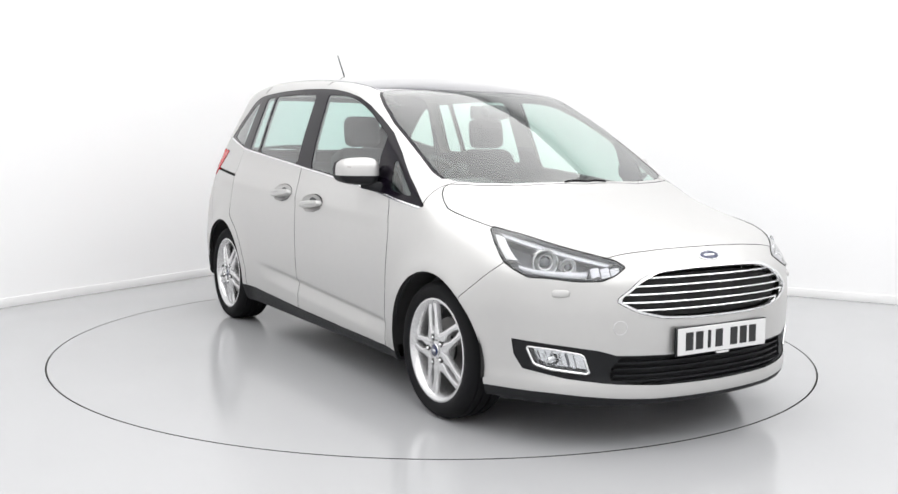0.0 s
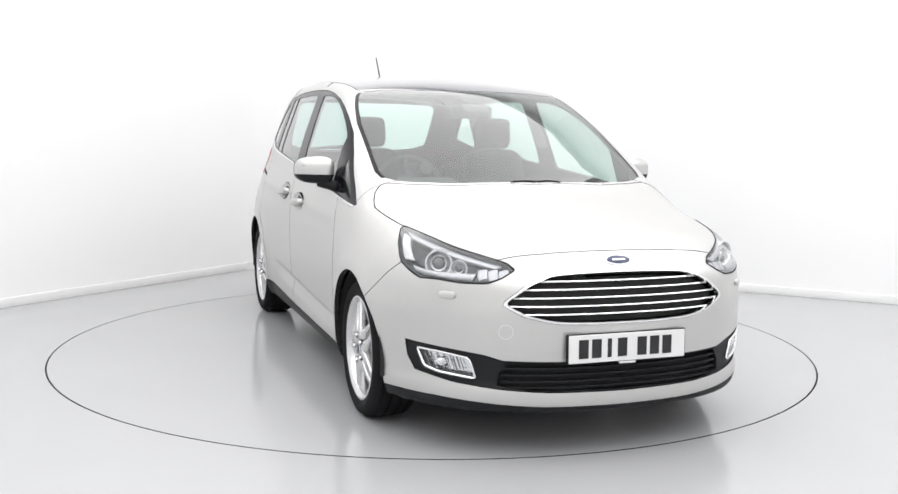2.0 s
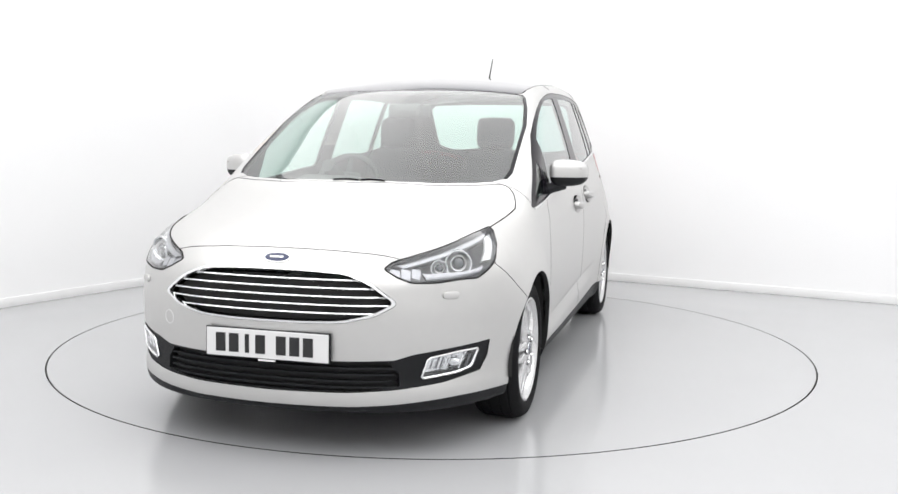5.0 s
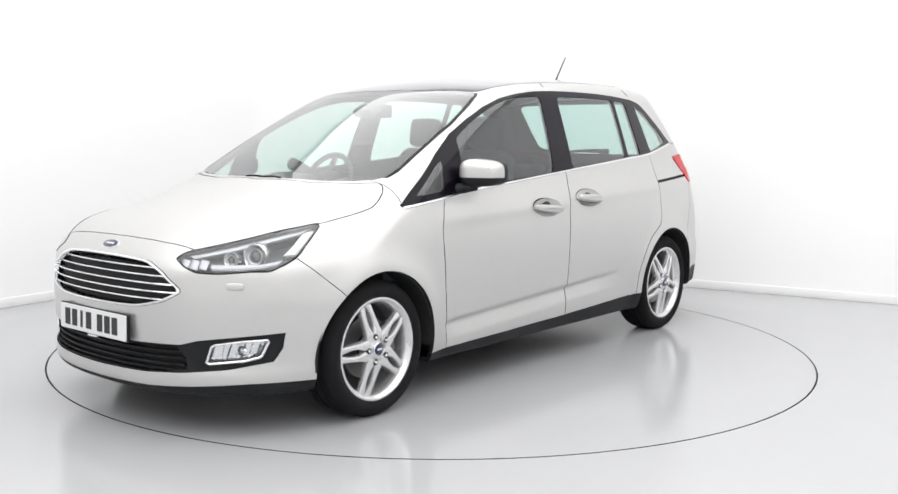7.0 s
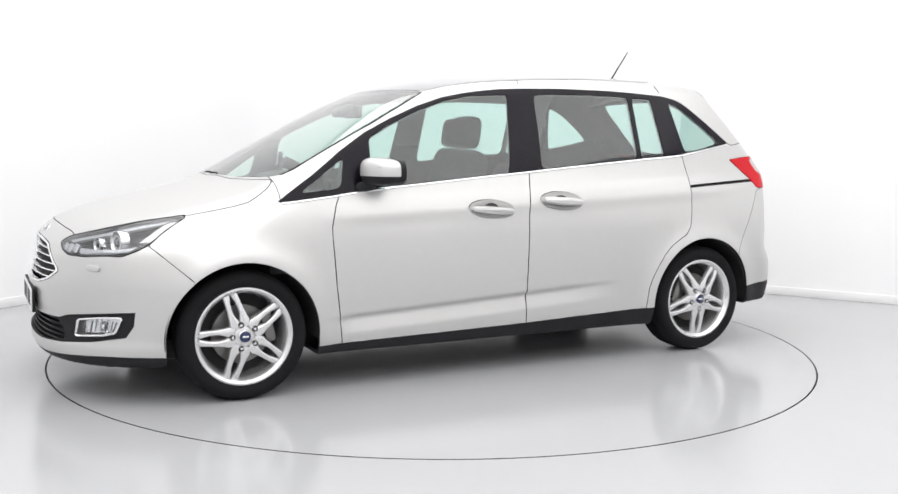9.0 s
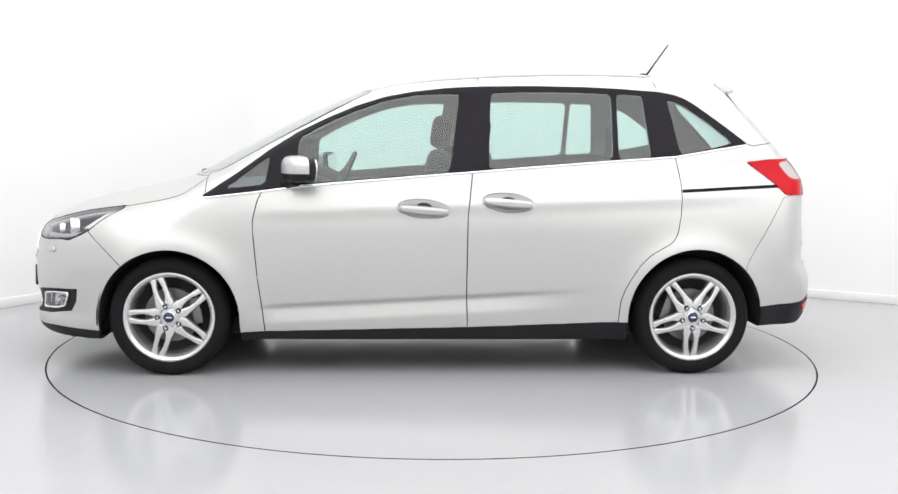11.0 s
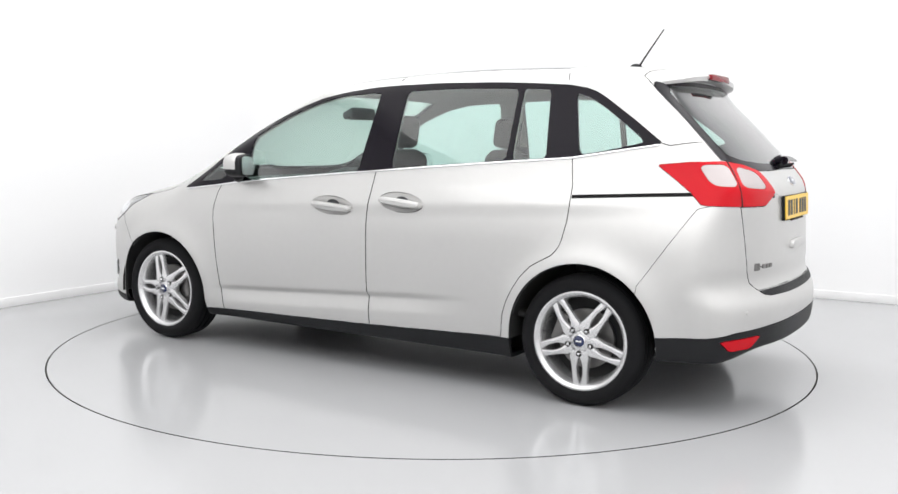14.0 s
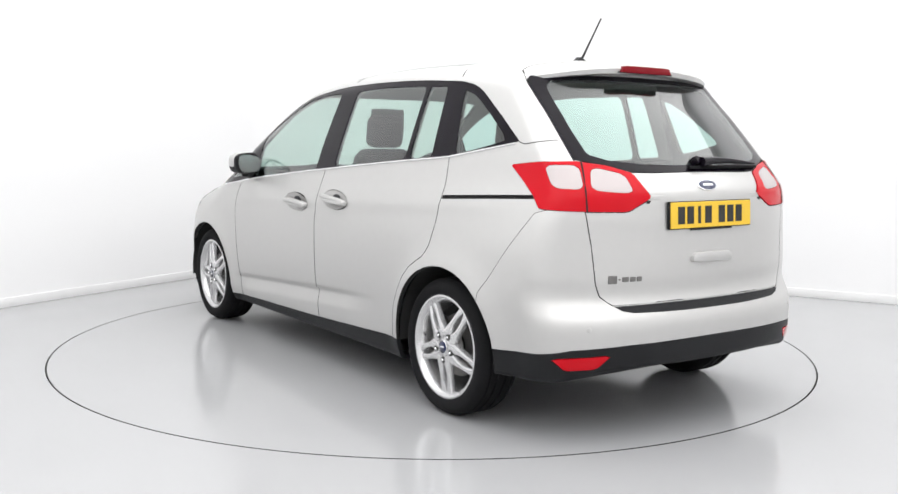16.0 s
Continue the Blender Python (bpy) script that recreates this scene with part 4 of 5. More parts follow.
def outside():
    for sd in (1, -1):
        bm = bmesh.new()
        pts = flip(BELT_PTS, sd)
        tube(pts, 0.0065, 8, bm)
        part("belt_trim", bm, CHROME, P[sd]["surround"], "bright chrome waist strip")
        door_handle(sd, 0.195, -0.055, 0.886, P[sd]["front_door"])
        door_handle(sd, -0.248, -0.498, 0.922, P[sd]["rear_door"])
        wing_mirror(sd)
        # side seam across the roof edge above the door shuts
        for xx in (-0.212, -1.205):
            pts = [onto("z", xx - (0.02 if xx > -1 else -0.02) * k / 5, 0.655 - 0.012 * k) + Vector((0, 0, 0.0006)) for k in range(1, 5)]
            part("roof_seam", tube(flip(pts, sd), 0.0022, 5), SEAM, P[sd]["quarter"])
        pts = along_skin(dense([(-1.702, 1.248), (-1.74, 1.238), (-1.80, 1.248), (-1.865, 1.256)], 3), "y", 0.0004)
        part("pillar_seam", tube(flip(pts, sd), 0.002, 5), SEAM, P[sd]["quarter"])
        # joint between the body and tailgate halves of the tail lamp
        pts = []
        for u, z in ((-0.972, 1.170), (-0.985, 1.12), (-0.998, 1.05), (-1.004, 1.0), (-1.007, 0.967)):
            d = np.array([[-R2, R2, 0.0]])
            q = Vector(cast(np.array([[R2 * u, R2 * u, z]]) + d * 0.9, d, 1.5)[0])
            pts.append(q + normal_at(q) * 0.004)
        part("lamp_joint", tube(flip(pts, sd), 0.004, 6), SEAM, P[sd]["tail_lamp"])
        # headlamp insides
        hl = P[sd]["headlamp"]
        def corner(points):
            """Points (u, z, depth) given on the corner view, met on the skin and set behind it."""
            q = np.array(points, float)
            d = np.tile(np.array([[R2, R2, 0.0]]), (len(q), 1))
            p = cast(np.stack([-R2 * q[:, 0], R2 * q[:, 0], q[:, 1]], 1) + d * 0.9, d, 1.5)
            p = p - normals_at(p) * q[:, 2:3]
            return [Vector((c[0], c[1] * sd, c[2])) for c in p]

        def band(nm, one, two, depth, mt, label="", thick=0.012):
            """A moulded strip between two edges, following the lamp's face."""
            n = 6
            bm = bmesh.new()
            want = []
            for (a, b), (c, d) in zip(dense(one, 4), dense(two, 4)):
                want += [(a + (c - a) * k / n, b + (d - b) * k / n, depth - 0.003 * math.sin(math.pi * k / n)) for k in range(n + 1)]
                want += [(c, d, depth + thick), (a, b, depth + thick)]
            vs = [bm.verts.new(p) for p in corner(want)]
            rows = [vs[i:i + n + 3] for i in range(0, len(vs), n + 3)]
            for p0, p1 in zip(rows, rows[1:]):
                for k in range(n + 3):
                    j = (k + 1) % (n + 3)
                    bm.faces.new((p0[k], p0[j], p1[j], p1[k]))
            bm.faces.new(rows[0])
            bm.faces.new(rows[-1][::-1])
            bmesh.ops.recalc_face_normals(bm, faces=bm.faces)
            part(nm, bm, mt, hl, label)
        band("running_light", [(-0.652, 0.868), (-0.690, 0.812), (-0.722, 0.772)], [(-0.700, 0.858), (-0.738, 0.808), (-0.772, 0.772)], 0.016, PLATE_WHITE, "white running light block")
        band("upper_strip", [(-0.665, 0.876), (-0.80, 0.851), (-0.96, 0.814), (-1.165, 0.770)], [(-0.705, 0.857), (-0.80, 0.834), (-0.96, 0.798), (-1.14, 0.760)], 0.014, LAMP_TRIM, "silver upper strip")
        band("lower_blade", [(-0.775, 0.752), (-0.86, 0.738), (-0.96, 0.736), (-1.07, 0.738)], [(-0.80, 0.728), (-0.88, 0.716), (-0.97, 0.711), (-1.06, 0.710)], 0.014, LAMP_TRIM, "silver lower blade")
        for u0 in (-1.075, -1.115, -1.155):
            band("indicator_segment", [(u0, 0.750), (u0 - 0.012, 0.712)], [(u0 - 0.034, 0.757), (u0 - 0.044, 0.722)], 0.012, LAMP_TRIM, "clear indicator segment")
        for c, k, nm in (((-0.885, 0.780, 0.034), 1.0, "projector_shroud"), ((-0.985, 0.764, 0.030), 0.62, "beam_shroud")):
            m = Matrix.Translation(corner([c])[0]) @ Matrix.Rotation(radians(-70 if sd > 0 else -110), 4, "Z") @ Matrix.Scale(k, 4)
            for pn, prof, mt in ((nm, [(0.034, -0.025), (0.038, -0.004), (0.050, 0.012), (0.055, 0.013), (0.056, 0.004), (0.055, -0.03)], CHROME),
                                 ("projector_ring", [(0.027, -0.02), (0.028, 0.008), (0.0325, 0.010), (0.034, 0.004), (0.034, -0.03)], SATIN)):
                part(pn, lathe(prof, 36), mt, hl).matrix_basis = m
            bm = bmesh.new()
            bmesh.ops.create_uvsphere(bm, u_segments=24, v_segments=14, radius=0.0275)
            part("projector_lens", bm, PROJECTOR, hl, "dark glass projector lens").matrix_basis = m @ Matrix.Translation((0, -0.012, 0))
        edge = rounded(HEAD, 0.12, 1)
        part("lamp_seal", tube(corner([(u, z, 0.0005) for u, z in dense(edge + edge[:1], 2)]), 0.0038, 6), SEAM, hl, "black lamp seal")
        # chrome frame and fluted bowl of the fog lamp
        fog = P[sd]["fog"]
        rim = rounded([(0.606, 0.404), (0.700, 0.420), (0.765, 0.424), (0.742, 0.352), (0.700, 0.336), (0.580, 0.322)], 0.1, 1)
        pts = [p + Vector((0.001, 0, 0)) for p in flip(along_skin(dense(rim + rim[:1], 3), "x"), sd)]
        part("fog_frame", tube(pts, 0.0055, 8), CHROME, fog, "bright fog lamp frame")
        for k in range(6):
            y = 0.618 + 0.021 * k
            p0, p1 = onto("x", y + 0.012, 0.400), onto("x", y - 0.004, 0.346)
            part("fog_flute", tube(flip([p0 - Vector((0.020, 0, 0)), p1 - Vector((0.020, 0, 0))], sd), 0.0035, 6), BEZEL if k % 2 else CHROME, fog)
        # fog bulb, washer flap
        c = onto("x", 0.675, 0.375)
        bm = bmesh.new()
        bmesh.ops.create_uvsphere(bm, u_segments=20, v_segments=12, radius=0.026)
        bmesh.ops.scale(bm, vec=(0.35, 1.4, 0.8), verts=bm.verts)
        o = part("fog_bulb", bm, CHROME, P["front_bumper"])
        o.location = (c.x - 0.032, (c.y - 0.005) * sd, c.z)
        c = onto("x", 0.675, 0.647)
        n = normal_at(c)
        t = Vector((0, 0, 1)).cross(n).normalized()
        u = n.cross(t)

        def at(a, b, w, c=c, n=n, t=t, u=u, sd=sd):
            q = c + t * a + u * b + n * w
            return (q.x, q.y * sd, q.z)
        part("washer_flap", prism(rounded([(-0.036, -0.014), (-0.036, 0.016), (0.036, 0.014), (0.036, -0.016)], 0.2, 2), 0.011, at, 0.004), PAINT, P["front_bumper"], "silver headlamp washer flap")
        # corner vent strakes in the lower intake and a parking sensor
        c = onto("-x", 0.652, 0.492)
        bm = lathe([(0.0001, 0.003), (0.009, 0.002), (0.011, -0.002)], 16)
        o = part("parking_sensor", bm, PAINT, P["rear_bumper"])
        o.matrix_basis = Matrix.Translation((c.x, c.y * sd, c.z)) @ normal_at(c).to_track_quat("Y", "Z").to_matrix().to_4x4() if sd > 0 else Matrix.Translation((c.x, c.y * sd, c.z)) @ Vector((normal_at(c).x, -normal_at(c).y, normal_at(c).z)).to_track_quat("Y", "Z").to_matrix().to_4x4()
    # grille bars
    def half_width(z):
        best = 0
        for (a, b), (c, d) in zip(GRILLE, GRILLE[1:] + GRILLE[:1]):
            if (b - z) * (d - z) <= 0 and abs(d - b) > 1e-6:
                best = max(best, a + (c - a) * (z - b) / (d - b))
        return best
    for z0 in (0.708, 0.677, 0.645, 0.613, 0.582):
        w = half_width(z0) - 0.022
        ys = [w * (k / 12 - 1) for k in range(25)]
        pts = []
        for y in ys:
            p = onto("x", abs(y), z0)
            pts.append(Vector((p.x - 0.012, y, z0)))
        bm = bmesh.new()
        rows = [[bm.verts.new(p + Vector(o)) for o in ((-0.012, 0, 0.0034), (0.002, 0, 0.0034), (0.005, 0, 0.0), (0.002, 0, -0.0034), (-0.012, 0, -0.0034))] for p in pts]
        for a, b in zip(rows, rows[1:]):
            for i in range(5):
                bm.faces.new((a[i], a[(i + 1) % 5], b[(i + 1) % 5], b[i]))
        bm.faces.new(rows[0])
        bm.faces.new(rows[-1][::-1])
        bmesh.ops.recalc_face_normals(bm, faces=bm.faces)
        part("grille_bar", bm, CHROME, P["grille"], "bright chrome grille bar")
    for z0 in (0.366, 0.340, 0.314, 0.292):
        w = 0.49
        pts = [Vector((onto("x", abs(y), z0).x - 0.016, y, z0)) for y in [w * (k / 10 - 1) for k in range(21)]]
        bm = bmesh.new()
        rows = [[bm.verts.new(p + Vector(o)) for o in ((-0.02, 0, 0.003), (0.004, 0, 0.0035), (0.004, 0, -0.0035), (-0.02, 0, -0.003))] for p in pts]
        for a, b in zip(rows, rows[1:]):
            for i in range(4):
                bm.faces.new((a[i], a[(i + 1) % 4], b[(i + 1) % 4], b[i]))
        bmesh.ops.recalc_face_normals(bm, faces=bm.faces)
        part("intake_bar", bm, PLASTIC, P["lower_grille"])
    # number plates with plain bars
    def plate(x, z, tilt, facing, mt, parent):
        base = Matrix.Translation((x, 0, z)) @ Matrix.Rotation(0 if facing > 0 else math.pi, 4, "Z") @ Matrix.Rotation(radians(tilt), 4, "Y")
        bm = box(0.006, 0.520, 0.111, (0, 0, 0), 0.002, 1)
        ob = part("number_plate", bm, mt, parent, "white front number plate" if facing > 0 else "yellow rear number plate")
        ob.matrix_basis = base
        y = -0.197
        for k in range(7):
            bm = box(0.0015, 0.042 if k != 2 else 0.018, 0.074, (0.0036, 0, 0))
            o = part("plate_bar", bm, INK, ob, smooth=False)
            o.location = (0, y, 0)
            y += 0.057 if k != 3 else 0.088
        bm = box(0.014, 0.532, 0.118, (-0.009, 0, 0), 0.003, 1)
        part("plate_holder", bm, PLASTIC, ob)
        bm = box(0.010, 0.26 if facing < 0 else 0.07, 0.008, (-0.002, 0, -0.062))
        part("dealer_strip", bm, SEAM if facing < 0 else PLATE_WHITE, ob)
    plate(2.280, 0.450, -1, 1, PLATE_WHITE, P["front_bumper"])
    plate(-2.168, 0.947, -3, -1, PLATE_YELLOW, P["tailgate"])
    # oval badges
    def badge(p, n, w, h, parent):
        m = Matrix.Translation(p) @ n.to_track_quat("X", "Z").to_matrix().to_4x4()
        for nm, k, d, mt in (("badge_rim", 1.0, 0.005, CHROME), ("badge", 0.88, 0.0065, BLUE)):
            bm = prism([(w * k * math.cos(2 * math.pi * i / 40), h * k * math.sin(2 * math.pi * i / 40)) for i in range(40)], d, lambda a, b, c: (c, a, b), 0.0015)
            o = part(nm, bm, mt, parent)
            o.matrix_basis = m
        bm = box(0.0015, w * 0.95, h * 0.34, (0.0072, 0, 0), 0.0005, 1)
        o = part("badge_emblem", bm, CHROME, parent)
        o.matrix_basis = m
    q = onto("x", 0.0, 0.781)
    badge(q + normal_at(q) * -0.001, normal_at(q), 0.060, 0.025, P["front_bumper"])
    q = onto("-x", 0.0, 1.070)
    badge(q + normal_at(q) * -0.001, normal_at(q), 0.062, 0.027, P["tailgate"])
    # tailgate: pull handle, shelf over the plate, model emblem bars
    c = onto("-x", 0.0, 0.760)
    bm = prism(rounded([(-0.125, -0.022), (-0.125, 0.008), (-0.105, 0.022), (0.105, 0.022), (0.125, 0.008), (0.125, -0.022)], 0.15, 2), 0.022, lambda a, b, w: (c.x + 0.004 - w, a, c.z + b + 0.004), 0.008)
    part("pull_handle", bm, PAINT, P["tailgate"], "silver tailgate handle")
    bm = prism(rounded([(-0.39, -0.010), (-0.385, 0.010), (0.385, 0.010), (0.39, -0.010)], 0.1, 1), 0.006, lambda a, b, w: (onto("-x", abs(a), 1.02).x + 0.003 - w, a, 1.022 + b), 0.004)
    part("plate_shelf", bm, PAINT, P["tailgate"], "silver ledge over the plate")
    # dark strip laid on the tailgate as the shade under the ledge
    bm = prism([(-0.37, -0.006), (-0.37, 0.006), (0.37, 0.006), (0.37, -0.006)], 0.004, lambda a, b, w: (onto("-x", abs(a), 1.005).x + 0.001 - w, a, 1.005 + b))
    part("shelf_shade_strip", bm, SEAM, P["tailgate"])
    y = 0.552
    for k, w in enumerate((0.040, 0.010, 0.030, 0.026, 0.024)):
        p = onto("-x", y - w / 2, 0.690)
        n = normal_at(p)
        m = Matrix.Translation(p) @ n.to_track_quat("X", "Z").to_matrix().to_4x4()
        h = 0.034 if k == 0 else (0.006 if k == 1 else 0.020)
        o = part("emblem_bar", box(0.006, w, h, (0.001, 0, 0), 0.0015, 1), STEEL, P["tailgate"])
        o.matrix_basis = m
        y -= w + 0.006
    p = onto("x", 0.485, 0.515)
    bm = lathe([(0.026, -0.001), (0.027, 0.0006), (0.0285, 0.0006), (0.0295, -0.001)], 40)
    o = part("tow_cover", bm, SATIN, P["front_bumper"], "round towing-eye cover seam")
    n = normal_at(p)
    o.matrix_basis = Matrix.Translation((p.x, -p.y, p.z)) @ Vector((n.x, -n.y, n.z)).to_track_quat("Y", "Z").to_matrix().to_4x4()
    # spoiler with its stop lamp
    bm = bmesh.new()
    rows = []
    for k in range(41):
        y = 0.585 * (k / 20 - 1)
        e = abs(y) / 0.585
        xt = -(1.752 - 0.10 * y * y - 0.13 * e ** 6)
        zt = 1.592 - 0.135 * y * y - 0.010 * e ** 4
        x0 = -1.575
        top = float((ROOF(np.array([x0])) - CROWN(np.array([x0])) * y * y)[0]) - 0.004 - 0.03 * e ** 8
        th = 0.030 - 0.010 * e ** 2
        rows.append([bm.verts.new((a, y, b)) for a, b in ((x0, top), ((x0 + xt) / 2, (top + zt) / 2 + 0.006), (xt + 0.012, zt + 0.002), (xt, zt - 0.006), (xt + 0.004, zt - th), (xt + 0.06, zt - th - 0.006), (x0 - 0.04, zt - th - 0.012), (x0, zt - 0.02))])
    for a, b in zip(rows, rows[1:]):
        for i in range(8):
            bm.faces.new((a[i], a[(i + 1) % 8], b[(i + 1) % 8], b[i]))
    bm.faces.new(rows[0])
    bm.faces.new(rows[-1][::-1])
    bmesh.ops.recalc_face_normals(bm, faces=bm.faces)
    part("roof_spoiler", bm, PAINT, P["tailgate"], "silver spoiler over the rear window")
    bm = prism(rounded([(-0.165, -0.017), (-0.150, 0.014), (0.150, 0.014), (0.165, -0.017)], 0.08, 1), 0.02, lambda a, b, w: (-1.7425 + 0.10 * a * a - w, a, 1.583 + b - 0.1 * a * a), 0.003)
    part("stop_lamp", bm, RED_DARK, P["tailgate"], "dark red high stop lamp")
    bm = box(0.012, 0.35, 0.007, (-1.749, 0, 1.5655), 0.002, 1)
    part("stop_lamp_bezel", bm, GLOSS_BLACK, P["tailgate"])
    # rear wiper
    p = onto("-x", 0.0, 1.165)
    bm = bmesh.new()
    arm = [onto("-x", abs(y), z) + Vector((-0.030, 0, 0.012)) for y, z in ((0.0, 1.158), (-0.10, 1.164), (-0.22, 1.162), (-0.40, 1.150))]
    arm = [Vector((q.x, yy, q.z)) for q, yy in zip(arm, (-0.01, -0.10, -0.22, -0.40))]
    tube(arm, [0.022, 0.017, 0.012, 0.006], 8, bm)
    part("rear_wiper", bm, GLOSS_BLACK, P["tailgate"], "black rear wiper arm")
    bl = [onto("-x", abs(y), 1.146) for y in (0.06, -0.1, -0.3, -0.44)]
    bl = [Vector((q.x - 0.012, yy, q.z)) for q, yy in zip(bl, (0.06, -0.1, -0.3, -0.44))]
    part("rear_wiper_blade", tube(bl, 0.007, 6), RUBBER, P["tailgate"])
    bm = lathe([(0.0001, 0.036), (0.016, 0.034), (0.022, 0.024), (0.022, 0.0)], 20)
    o = part("wiper_pivot", bm, GLOSS_BLACK, P["tailgate"])
    o.matrix_basis = Matrix.Translation(p) @ Vector((-1, 0, 0.6)).to_track_quat("Y", "Z").to_matrix().to_4x4()
    # front wipers, tucked at the foot of the screen
    for y0, y1 in ((-0.11, 0.02), (0.03, 0.15)):
        pts = []
        for k in range(9):
            y = y0 + (y1 - y0) * k / 8
            xx = 1.352 - 0.27 * y * y - 0.004 - 0.008 * math.sin(math.pi * k / 8)
            q = onto("z", xx, abs(y))
            pts.append(Vector((q.x, y, q.z + 0.001)))
        part("wiper_blade", tube(pts, 0.0055, 6), RUBBER, P["windscreen"], "black windscreen wiper blade")
    # aerial
    bm = lathe([(0.0001, 0.022), (0.010, 0.020), (0.020, 0.008), (0.030, -0.006)], 20, "z")
    for v in bm.verts:
        v.co.x = v.co.x * 1.7 + (0.0)
    o = part("aerial_base", bm, PLASTIC, car, "black aerial base")
    zb = float(ROOF(np.array([-1.31]))[0])
    o.location = (-1.30, 0, zb)
    part("aerial", tube([(-1.318, 0, zb + 0.008), (-1.36, 0, zb + 0.070), (-1.448, 0, zb + 0.196)], [0.006, 0.0048, 0.0036], 8), PLASTIC, o.parent, "thin black roof aerial")


outside()
# ---- the car: cabin ----
def soft_box(sx, sy, sz, at, lean=0.0, r=0.05):
    m = Matrix.Rotation(radians(lean), 4, "Y")
    return box(sx, sy, sz, at, r, 3, m)


def seat(x, y, headrest=True, wide=0.50, high=0.62, name="front_seat"):
    base = part(name, soft_box(0.52, wide, 0.17, (x + 0.20, y, 0.57), -6, 0.06), CLOTH, car, "dark grey cloth seat")
    bm = soft_box(0.13, wide, high, (x - 0.04, y, 0.55 + high / 2 + 0.03), -14, 0.055)
    top = 0.55 + high + 0.02
    for v in bm.verts:
        k = max(0.0, (v.co.z - (top - 0.22)) / 0.22)
        v.co.y = y + (v.co.y - y) * (1 - 0.38 * k * k)
    part("backrest", bm, CLOTH, base)
    if headrest:
        hx = x - 0.04 - math.tan(radians(14)) * high / 2 - 0.005
        bm = soft_box(0.105, 0.225, 0.185, (hx + 0.015, y, 1.292), -8, 0.042)
        part("headrest", bm, CLOTH, base)
        for dy in (-0.06, 0.06):
            part("headrest_post", tube([(hx + 0.01, y + dy, 1.12), (hx + 0.012, y + dy, 1.23)], 0.006, 8), CHROME, base)


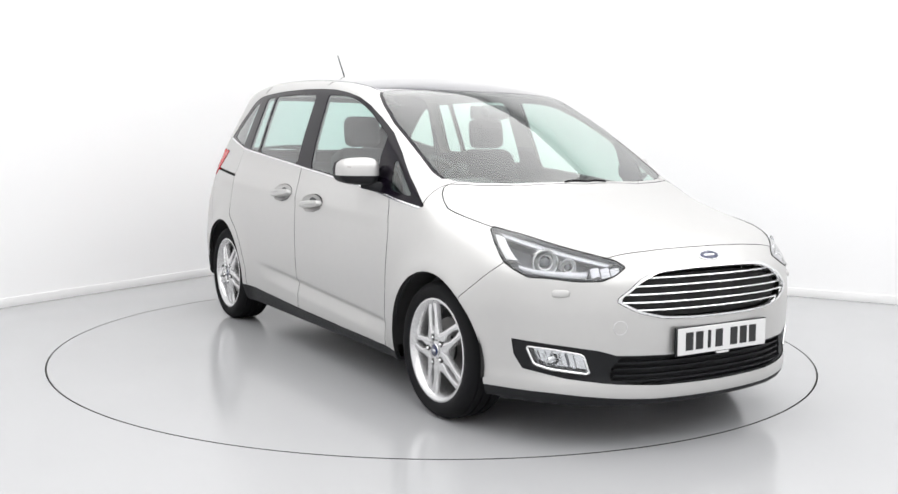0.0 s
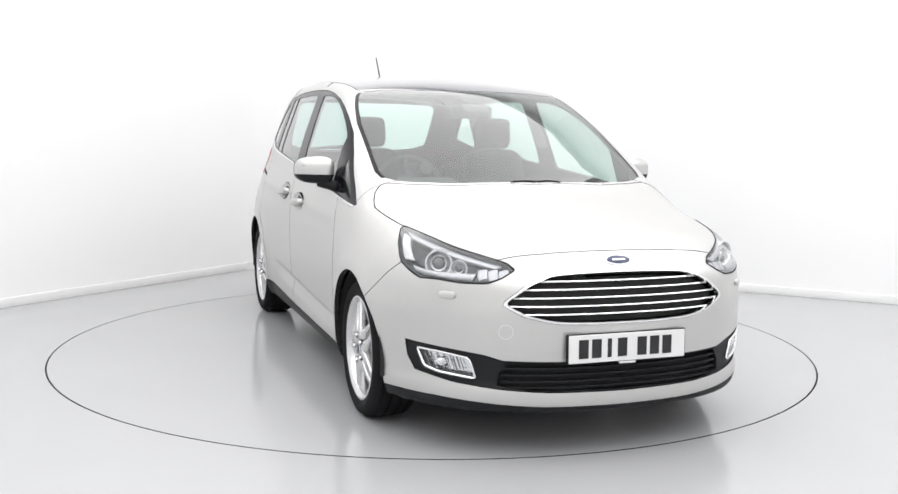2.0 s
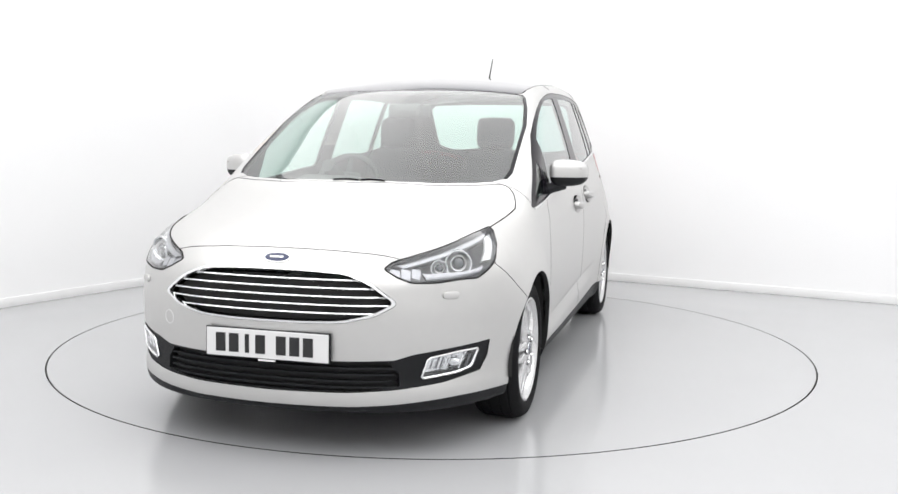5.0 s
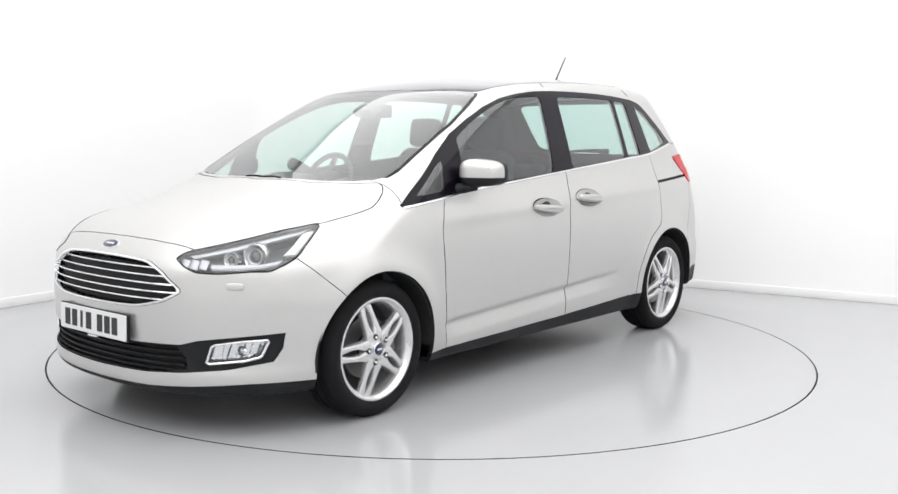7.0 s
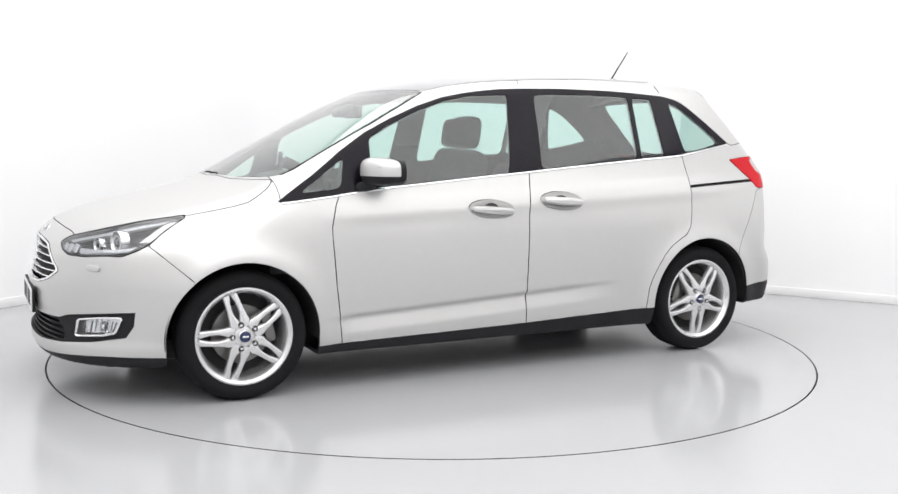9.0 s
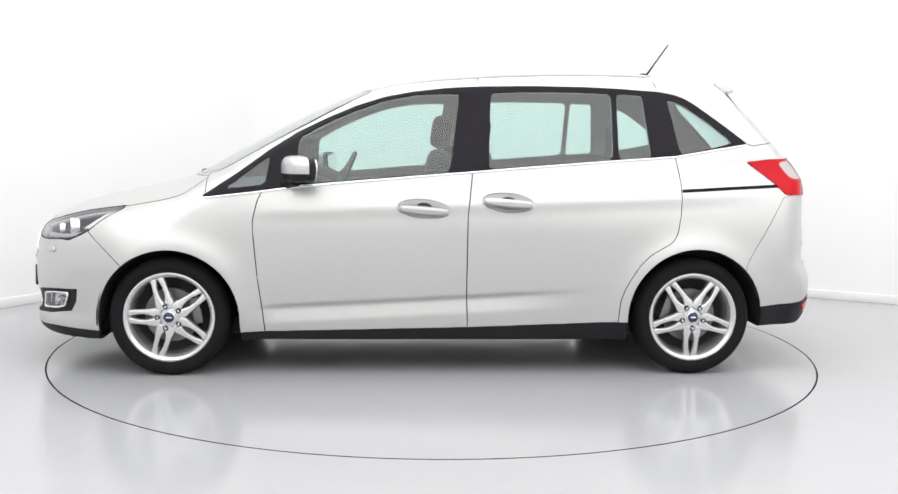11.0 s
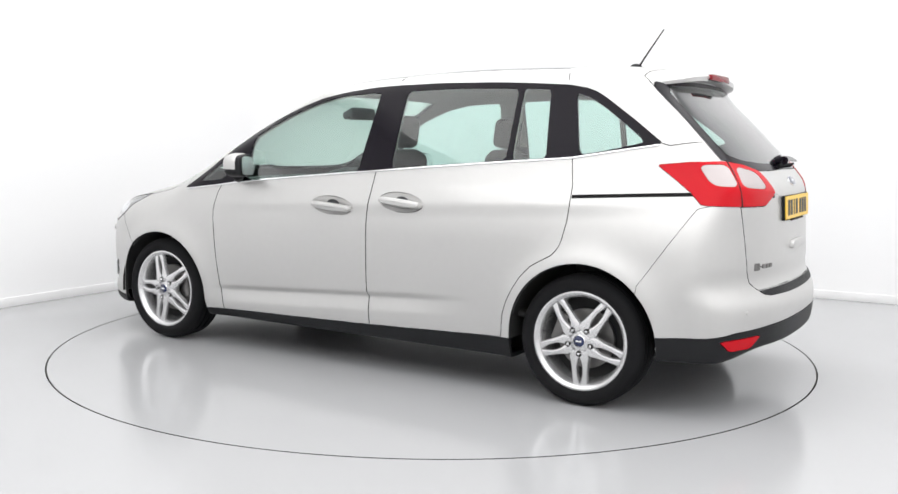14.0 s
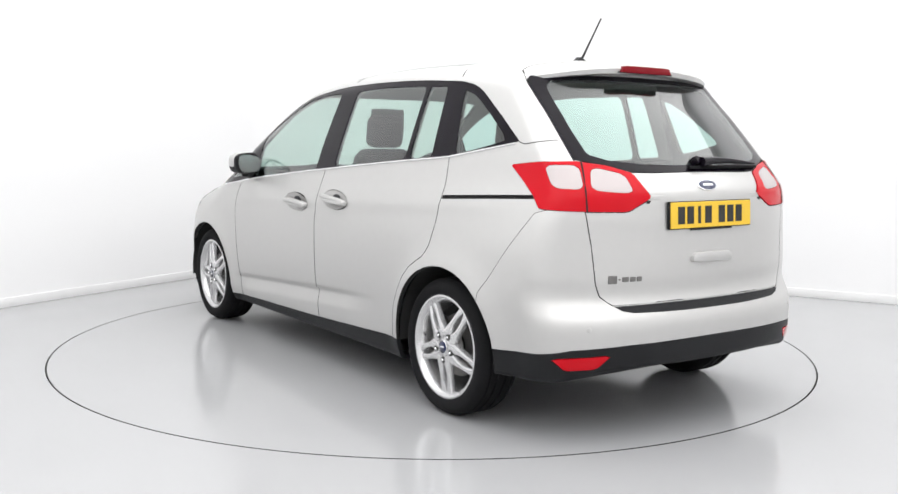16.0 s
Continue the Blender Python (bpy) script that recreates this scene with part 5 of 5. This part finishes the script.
def cabin():
    seat(0.065, 0.36)
    seat(-0.235, -0.36)
    for y in (-0.45, 0.0, 0.45):
        seat(-0.74, y, False, 0.42, 0.52, "middle_seat")
    for y in (-0.32, 0.32):
        seat(-1.42, y, False, 0.44, 0.50, "rear_seat")
    # dashboard
    prof = [(1.30, 0.60), (1.30, 0.985), (1.12, 1.005), (0.95, 0.985), (0.84, 0.945), (0.80, 0.86), (0.86, 0.70), (0.90, 0.60)]
    bm = bmesh.new()
    rows = []
    for k in range(17):
        y = 0.74 * (k / 8 - 1)
        rows.append([bm.verts.new((a - 0.12 * y * y, y, b - (0.03 * y * y))) for a, b in prof])
    for a, b in zip(rows, rows[1:]):
        for i in range(len(prof)):
            j = (i + 1) % len(prof)
            bm.faces.new((a[i], a[j], b[j], b[i]))
    bm.faces.new(rows[0])
    bm.faces.new(rows[-1][::-1])
    bmesh.ops.recalc_face_normals(bm, faces=bm.faces)
    dash = part("dashboard", bm, TRIM, car, "dark grey moulded dashboard")
    bm = soft_box(0.20, 0.34, 0.10, (0.86, -0.36, 0.995), 10, 0.035)
    part("instrument_hood", bm, TRIM, dash)
    part("centre_console", soft_box(0.22, 0.26, 0.30, (0.80, 0.0, 0.86), 18, 0.03), GLOSS_BLACK, dash)
    # steering wheel on the right
    m = Matrix.Translation((0.545, -0.36, 0.985)) @ Matrix.Rotation(radians(66), 4, "Y")
    pts = [(0.183 * math.cos(2 * math.pi * k / 40), 0.183 * math.sin(2 * math.pi * k / 40), 0) for k in range(41)]
    sw = part("steering_wheel", tube(pts, 0.016, 10, caps=False), TRIM, car, "black leather steering wheel")
    sw.matrix_basis = m
    for a in (0, 90, 180):
        c, s = math.cos(radians(a + 90)), math.sin(radians(a + 90))
        part("wheel_spoke", tube([(0.05 * c, 0.05 * s, 0.01), (0.175 * c, 0.175 * s, 0.0)], [0.022, 0.013], 8), TRIM, sw)
    part("airbag_cover", box(0.15, 0.16, 0.05, (0, 0, 0.012), 0.022, 3), TRIM, sw)
    part("steering_column", tube([(0, 0, 0), (0, 0, 0.30)], 0.035, 12), TRIM, sw)
    # inside mirror and sensor pod
    mir = part("inside_mirror", box(0.03, 0.245, 0.075, (0.515, 0.0, 1.405), 0.014, 3), TRIM, car, "black inside mirror")
    part("sensor_pod", box(0.10, 0.15, 0.05, (0.575, 0.0, 1.408), 0.018, 2, Matrix.Rotation(radians(27), 4, "Y")), TRIM, mir)
    for sd in (1, -1):
        part("door_lining", box(0.95, 0.05, 0.50, (0.38, sd * 0.80, 0.74), 0.02, 2), TRIM, P[sd]["front_door"])
    part("load_floor", box(0.80, 1.10, 0.04, (-1.62, 0, 0.62), 0.01, 1), TRIM, car)


cabin()
# ---- what moves: the turntable and the car on it ----
TURN = [(0, -58.86), (0.5, -59.59), (1, -61.70), (1.5, -65.35), (2, -70.90), (2.5, -76.64), (3, -82.83), (3.5, -88.52), (4, -94.77), (4.5, -100.45),
        (5, -106.59), (5.6, -113.6), (6.2, -120.65), (6.9, -128.9), (7.5, -135.89), (8, -142.03), (8.5, -147.62), (9, -153.76), (9.6, -160.7), (10.3, -168.9), (10.9, -175.9), (11.5, -182.90), (12, -188.84),
        (12.5, -194.37), (13, -200.37), (13.5, -205.97), (14, -211.95), (14.5, -217.68), (15, -223.79), (15.5, -229.42), (16, -235.56)]
PIVOT = Vector((-0.0355, -0.0095, 0))


def motions():
    walk(turntable, [(t, pose(0, 0, 0, 0, 0, a)) for t, a in TURN])
    walk(car, [(t, pose(0, 0, 0, 0, 0, a) @ Matrix.Translation(-PIVOT)) for t, a in TURN])


motions()
